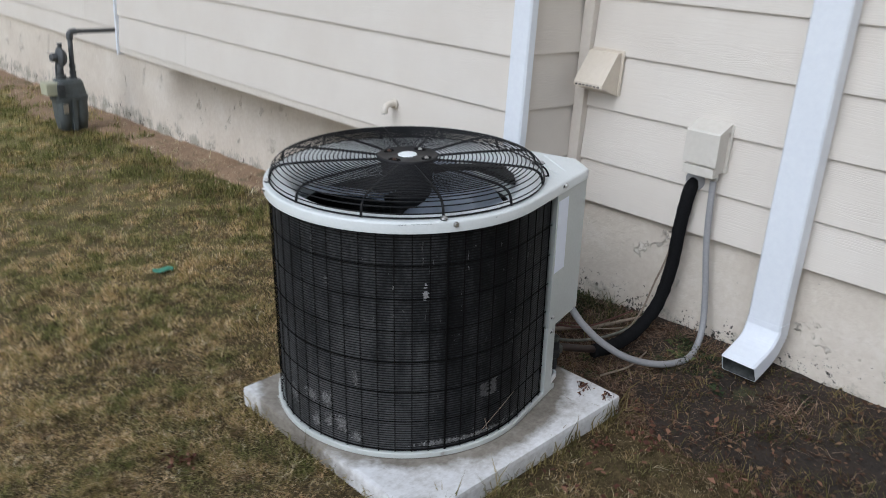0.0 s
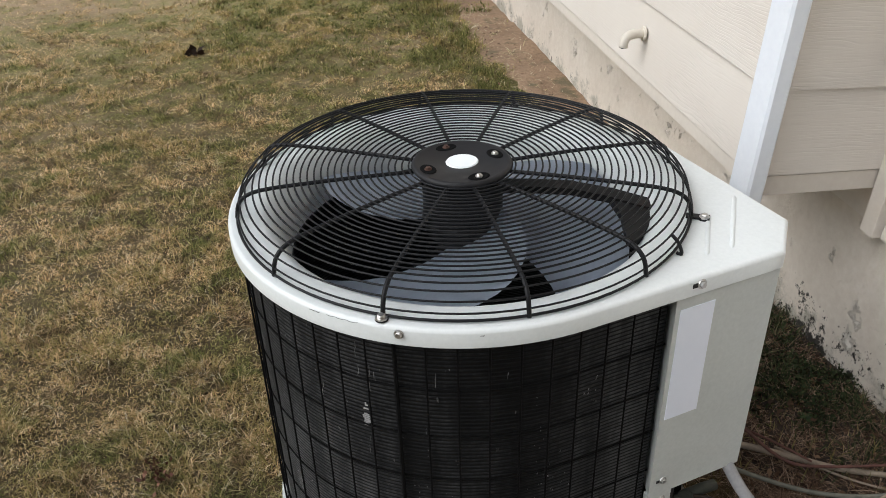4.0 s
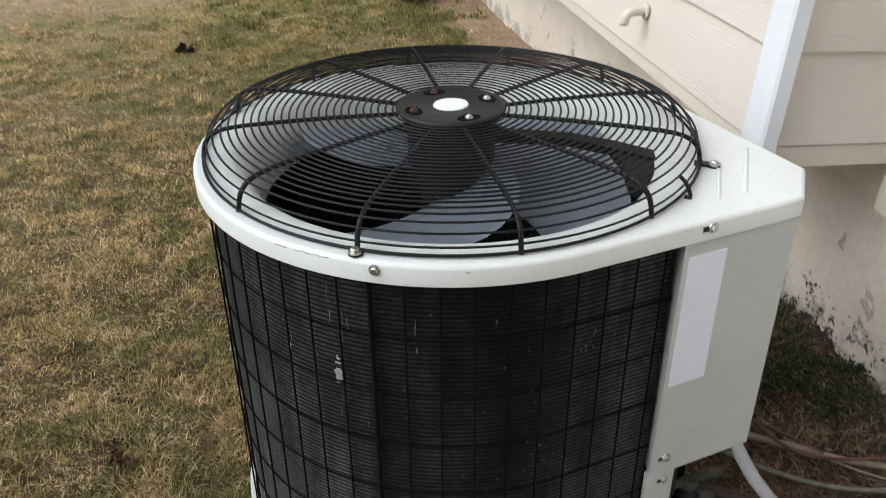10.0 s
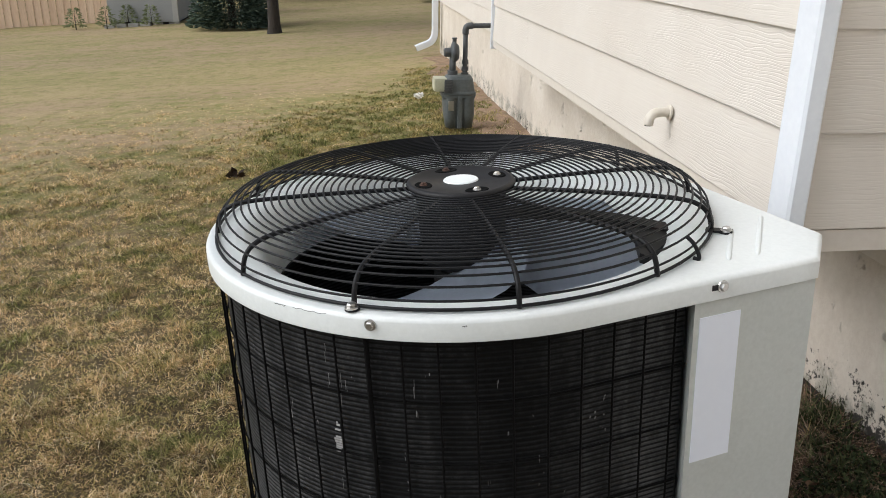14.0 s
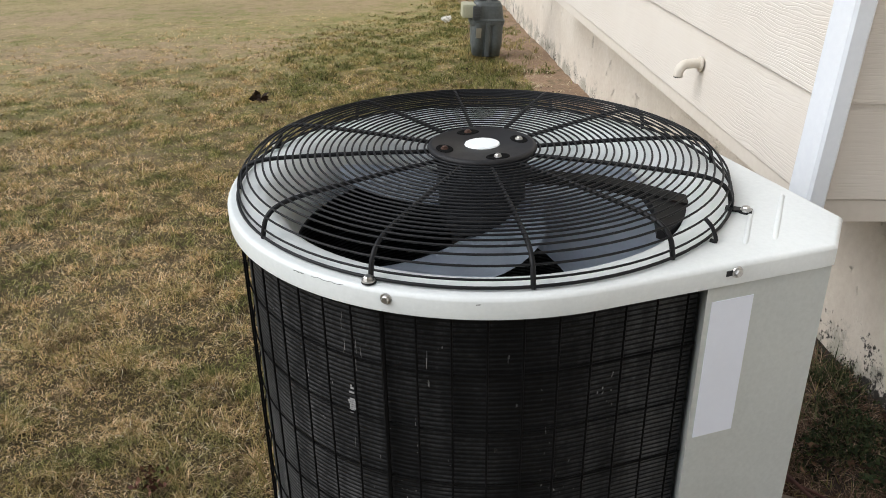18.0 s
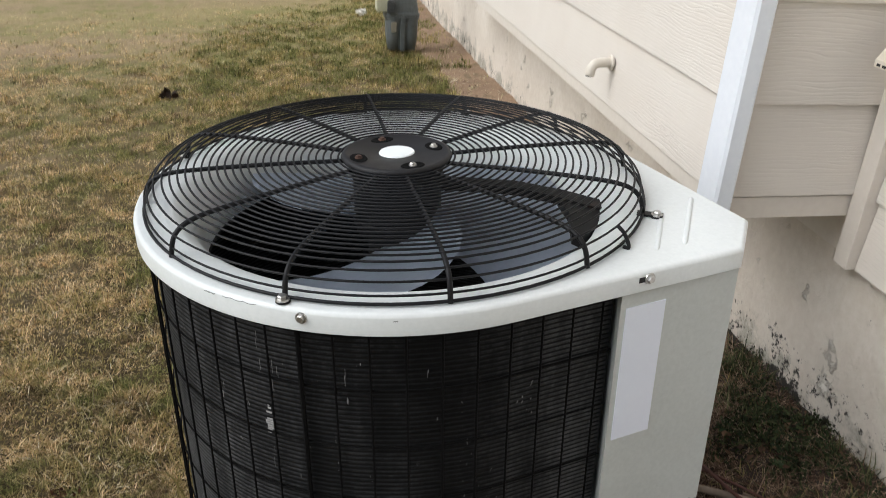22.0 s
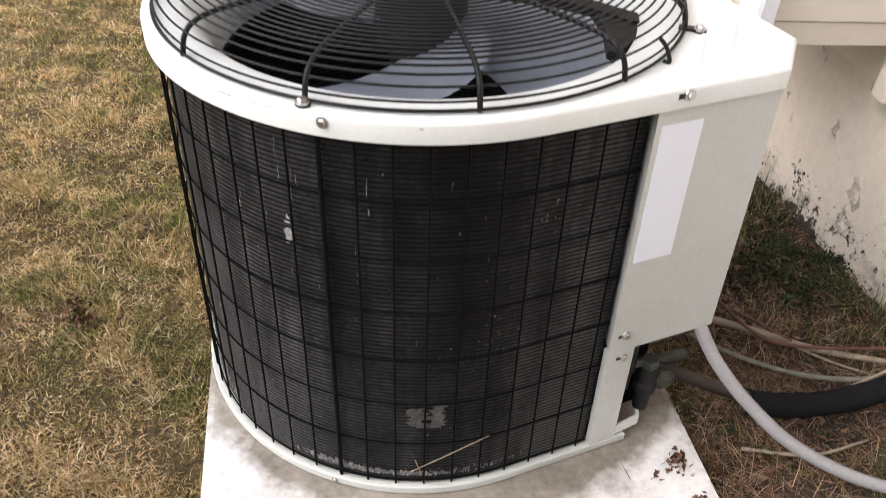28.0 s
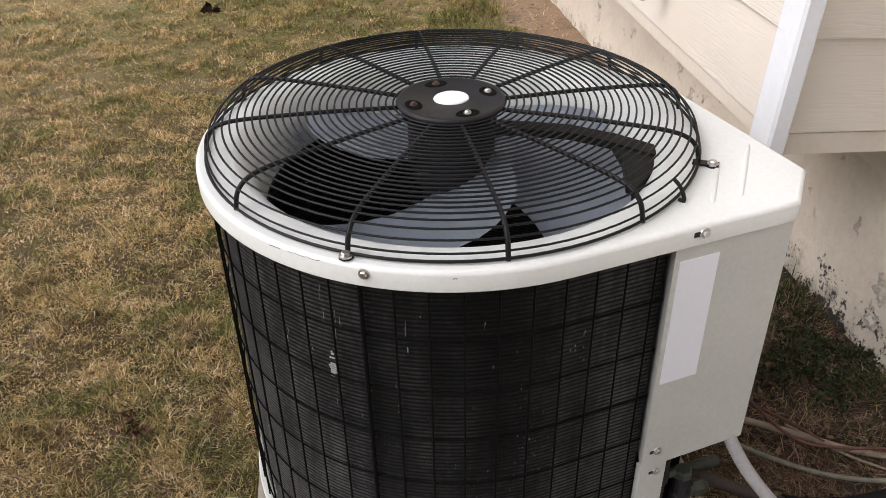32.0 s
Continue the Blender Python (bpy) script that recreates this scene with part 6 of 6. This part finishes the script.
def evergreen(name, label, x, y, h, r, n, seed, material=None, leaf=1.0):
    ob = thing(name, label, "tree", at=Matrix.Translation((x, y, float(ground_z(x, y)))))
    part("trunk", tube([(0, 0, -0.03), (0, 0, h * 0.5), (0.01 * h, 0.01 * h, h * 0.95)], [0.03 * h, 0.02 * h, 0.004 * h], 8), BARK, ob)
    rng = np.random.default_rng(seed)
    verts, faces = [], []
    for k in range(n):
        f = rng.uniform(0, 1) ** 1.5
        z = 0.06 + h * f * 0.96
        reach = r * (1 - f) ** 0.75 * rng.uniform(0.35, 1.08) + 0.03
        a = rng.uniform(0, math.tau)
        base = np.array([math.cos(a) * reach, math.sin(a) * reach, z])
        d = np.array([math.cos(a), math.sin(a), rng.uniform(-0.35, 0.35)]) * rng.uniform(0.08, 0.17) * leaf
        s_ = np.cross(d, rng.normal(0, 1, 3))
        s_ *= 0.02 * leaf / max(1e-6, np.linalg.norm(s_))
        i = len(verts)
        verts += [base - s_, base + s_, base + d * 0.6 + s_ * 1.2, base + d]
        faces.append((i, i + 1, i + 2, i + 3))
    linked("foliage", mesh_of("foliage", verts, faces), material or NEEDLES, ob)
    return ob


SEEDLING = leafy("seedling_leaves", [(0.0, (0.14, 0.17, 0.08)), (1.0, (0.28, 0.31, 0.16))])
evergreen("spruce_tree", "dense dark green young spruce beside the shed", -0.50, 15.95, 2.4, 0.66, 17000, 81, leaf=0.62)
evergreen("clipped_bush", "dark green bush by the far house", 3.62, 20.1, 0.9, 0.38, 4200, 82, leaf=0.6)
for n, (x, y) in enumerate([(-3.55, 17.3), (-2.96, 17.2), (-2.62, 17.45), (-2.16, 17.3)]):
    evergreen("seedling", "small green shrub seedling before the fence", x, y, 0.36, 0.15, 260, 90 + n, SEEDLING, leaf=0.45)

tree = thing("yard_tree", "young yard tree with dark rough bark", "tree", at=Matrix.Translation((0.31, 14.72, float(ground_z(0.31, 14.72)))))
part("trunk", tube([(0, 0, -0.15), (0, 0, 0.0), (0.0, 0, 0.12), (-0.005, 0, 0.4), (-0.02, 0.02, 1.6), (0.0, 0.05, 3.0), (0.1, 0.05, 4.6)], [0.16, 0.13, 0.105, 0.095, 0.088, 0.07, 0.02], 12), BARK, tree, smooth=True)
rngt = np.random.default_rng(7)
for k in range(9):
    a, z = k * 2.4, 1.9 + 0.3 * k
    tip = (1.5 * math.cos(a), 1.5 * math.sin(a), z + 1.0)
    part("limb", tube(smooth_path([(0, 0.03, z), (0.6 * math.cos(a), 0.6 * math.sin(a), z + 0.55), tip], 3), [0.04 - 0.005 * j for j in range(7)], 7), BARK, tree)
crown_n = 6000
ca = rngt.uniform(0, math.tau, crown_n)
cr = 1.9 * np.sqrt(rngt.uniform(0.02, 1, crown_n)) * rngt.uniform(0.6, 1.1, crown_n)
cz = 3.9 + 1.3 * rngt.normal(0, 0.55, crown_n)
cp = np.stack([cr * np.cos(ca), cr * np.sin(ca), cz], -1)
cd = rngt.normal(0, 0.06, (crown_n, 3))
ce = rngt.normal(0, 0.04, (crown_n, 3))
cv = np.stack([cp, cp + cd * 0.5 + ce, cp + cd, cp + cd * 0.5 - ce], 1).reshape(-1, 3)
linked("crown", mesh_of("crown", cv, np.arange(crown_n)[:, None] * 4 + np.arange(4)), LEAVES, tree)

far_house = thing("neighbour_house", "white lap-sided neighbouring house across the yard", "house", at=Matrix.Translation((0, 0, float(slope(2.6, 21.7)))))


def lap_wall(x0, x1, y, z0, z1, step=0.13):
    bm = bmesh.new()
    z = z0
    rows = []
    while z < z1:
        rows += [(y, z), (y + 0.012, min(z + step, z1)), ]
        z += step
    a = [bm.verts.new((x0, yy, zz)) for yy, zz in rows]
    b = [bm.verts.new((x1, yy, zz)) for yy, zz in rows]
    for k in range(len(rows) - 1):
        bm.faces.new((a[k], a[k + 1], b[k + 1], b[k]))
    return bm


part("body", box((2.22, 21.72, -0.2), (9.0, 26.0, 2.7)), FAR_WHITE, far_house)
part("siding", lap_wall(2.2, 9.0, 21.70, 0.02, 2.7), FAR_WHITE, far_house)
part("rear_wing", box((-3.0, 25.0, -0.2), (2.2, 28.0, 2.7)), FAR_WHITE, far_house)
part("footing", box((2.22, 21.69, -0.2), (9.0, 21.715, 0.02)), CONCRETE, far_house)
win = part("window", box((2.95, 21.675, 0.42), (3.75, 21.70, 1.4), 0.004), FAR_WHITE, far_house)
part("pane", box((3.02, 21.668, 0.50), (3.68, 21.676, 1.32)), PANE, win)
part("roof", prism([(-3.2, 2.7), (9.2, 2.7), (3.0, 4.6)], -28.3, -21.4, pose(0, 0, 0, 90, 0, 0)), ROOFING, far_house)


def patio_chair(x, y, turn):
    ob = thing("patio_chair", "dark metal patio chair behind the neighbouring house", "chair", "patio chairs", at=pose(x, y, float(ground_z(x, y)), 0, 0, turn))
    part("seat", box((-0.24, -0.24, 0.40), (0.24, 0.24, 0.43), 0.01), IRON, ob)
    part("backrest", box((-0.24, 0.21, 0.46), (0.24, 0.25, 0.95), 0.01, pose(0, 0.02, 0, -8, 0, 0)), IRON, ob)
    for sx in (-0.22, 0.22):
        for sy in (-0.21, 0.21):
            part("leg", tube([(sx, sy, 0.41), (sx * 1.12, sy * 1.15, 0.0)], 0.016, 8), IRON, ob)
        part("armrest", tube([(sx, 0.22, 0.64), (sx, -0.2, 0.64), (sx, -0.22, 0.42)], 0.016, 8), IRON, ob)
    return ob


for x, y, turn in ((0.35, 23.6, 20), (0.75, 23.8, -30), (1.42, 23.0, 10), (1.86, 22.8, -20)):
    patio_chair(x, y, turn)
for n, (x, y, r, h) in enumerate([(1.08, 23.0, 0.20, 0.42), (2.02, 22.4, 0.20, 0.36)]):
    pot = part("planter", lathe([(0, 0), (r * 0.8, 0), (r, h * 0.8), (r * 1.05, h), (r * 0.9, h), (0, h * 0.85)], 20), IRON if n == 0 else TWIG)
    tagged(placed(pot, Matrix.Translation((x, y, float(ground_z(x, y))))), "dark round planter on the far patio" if n == 0 else "brown round planter on the far patio", "planter")
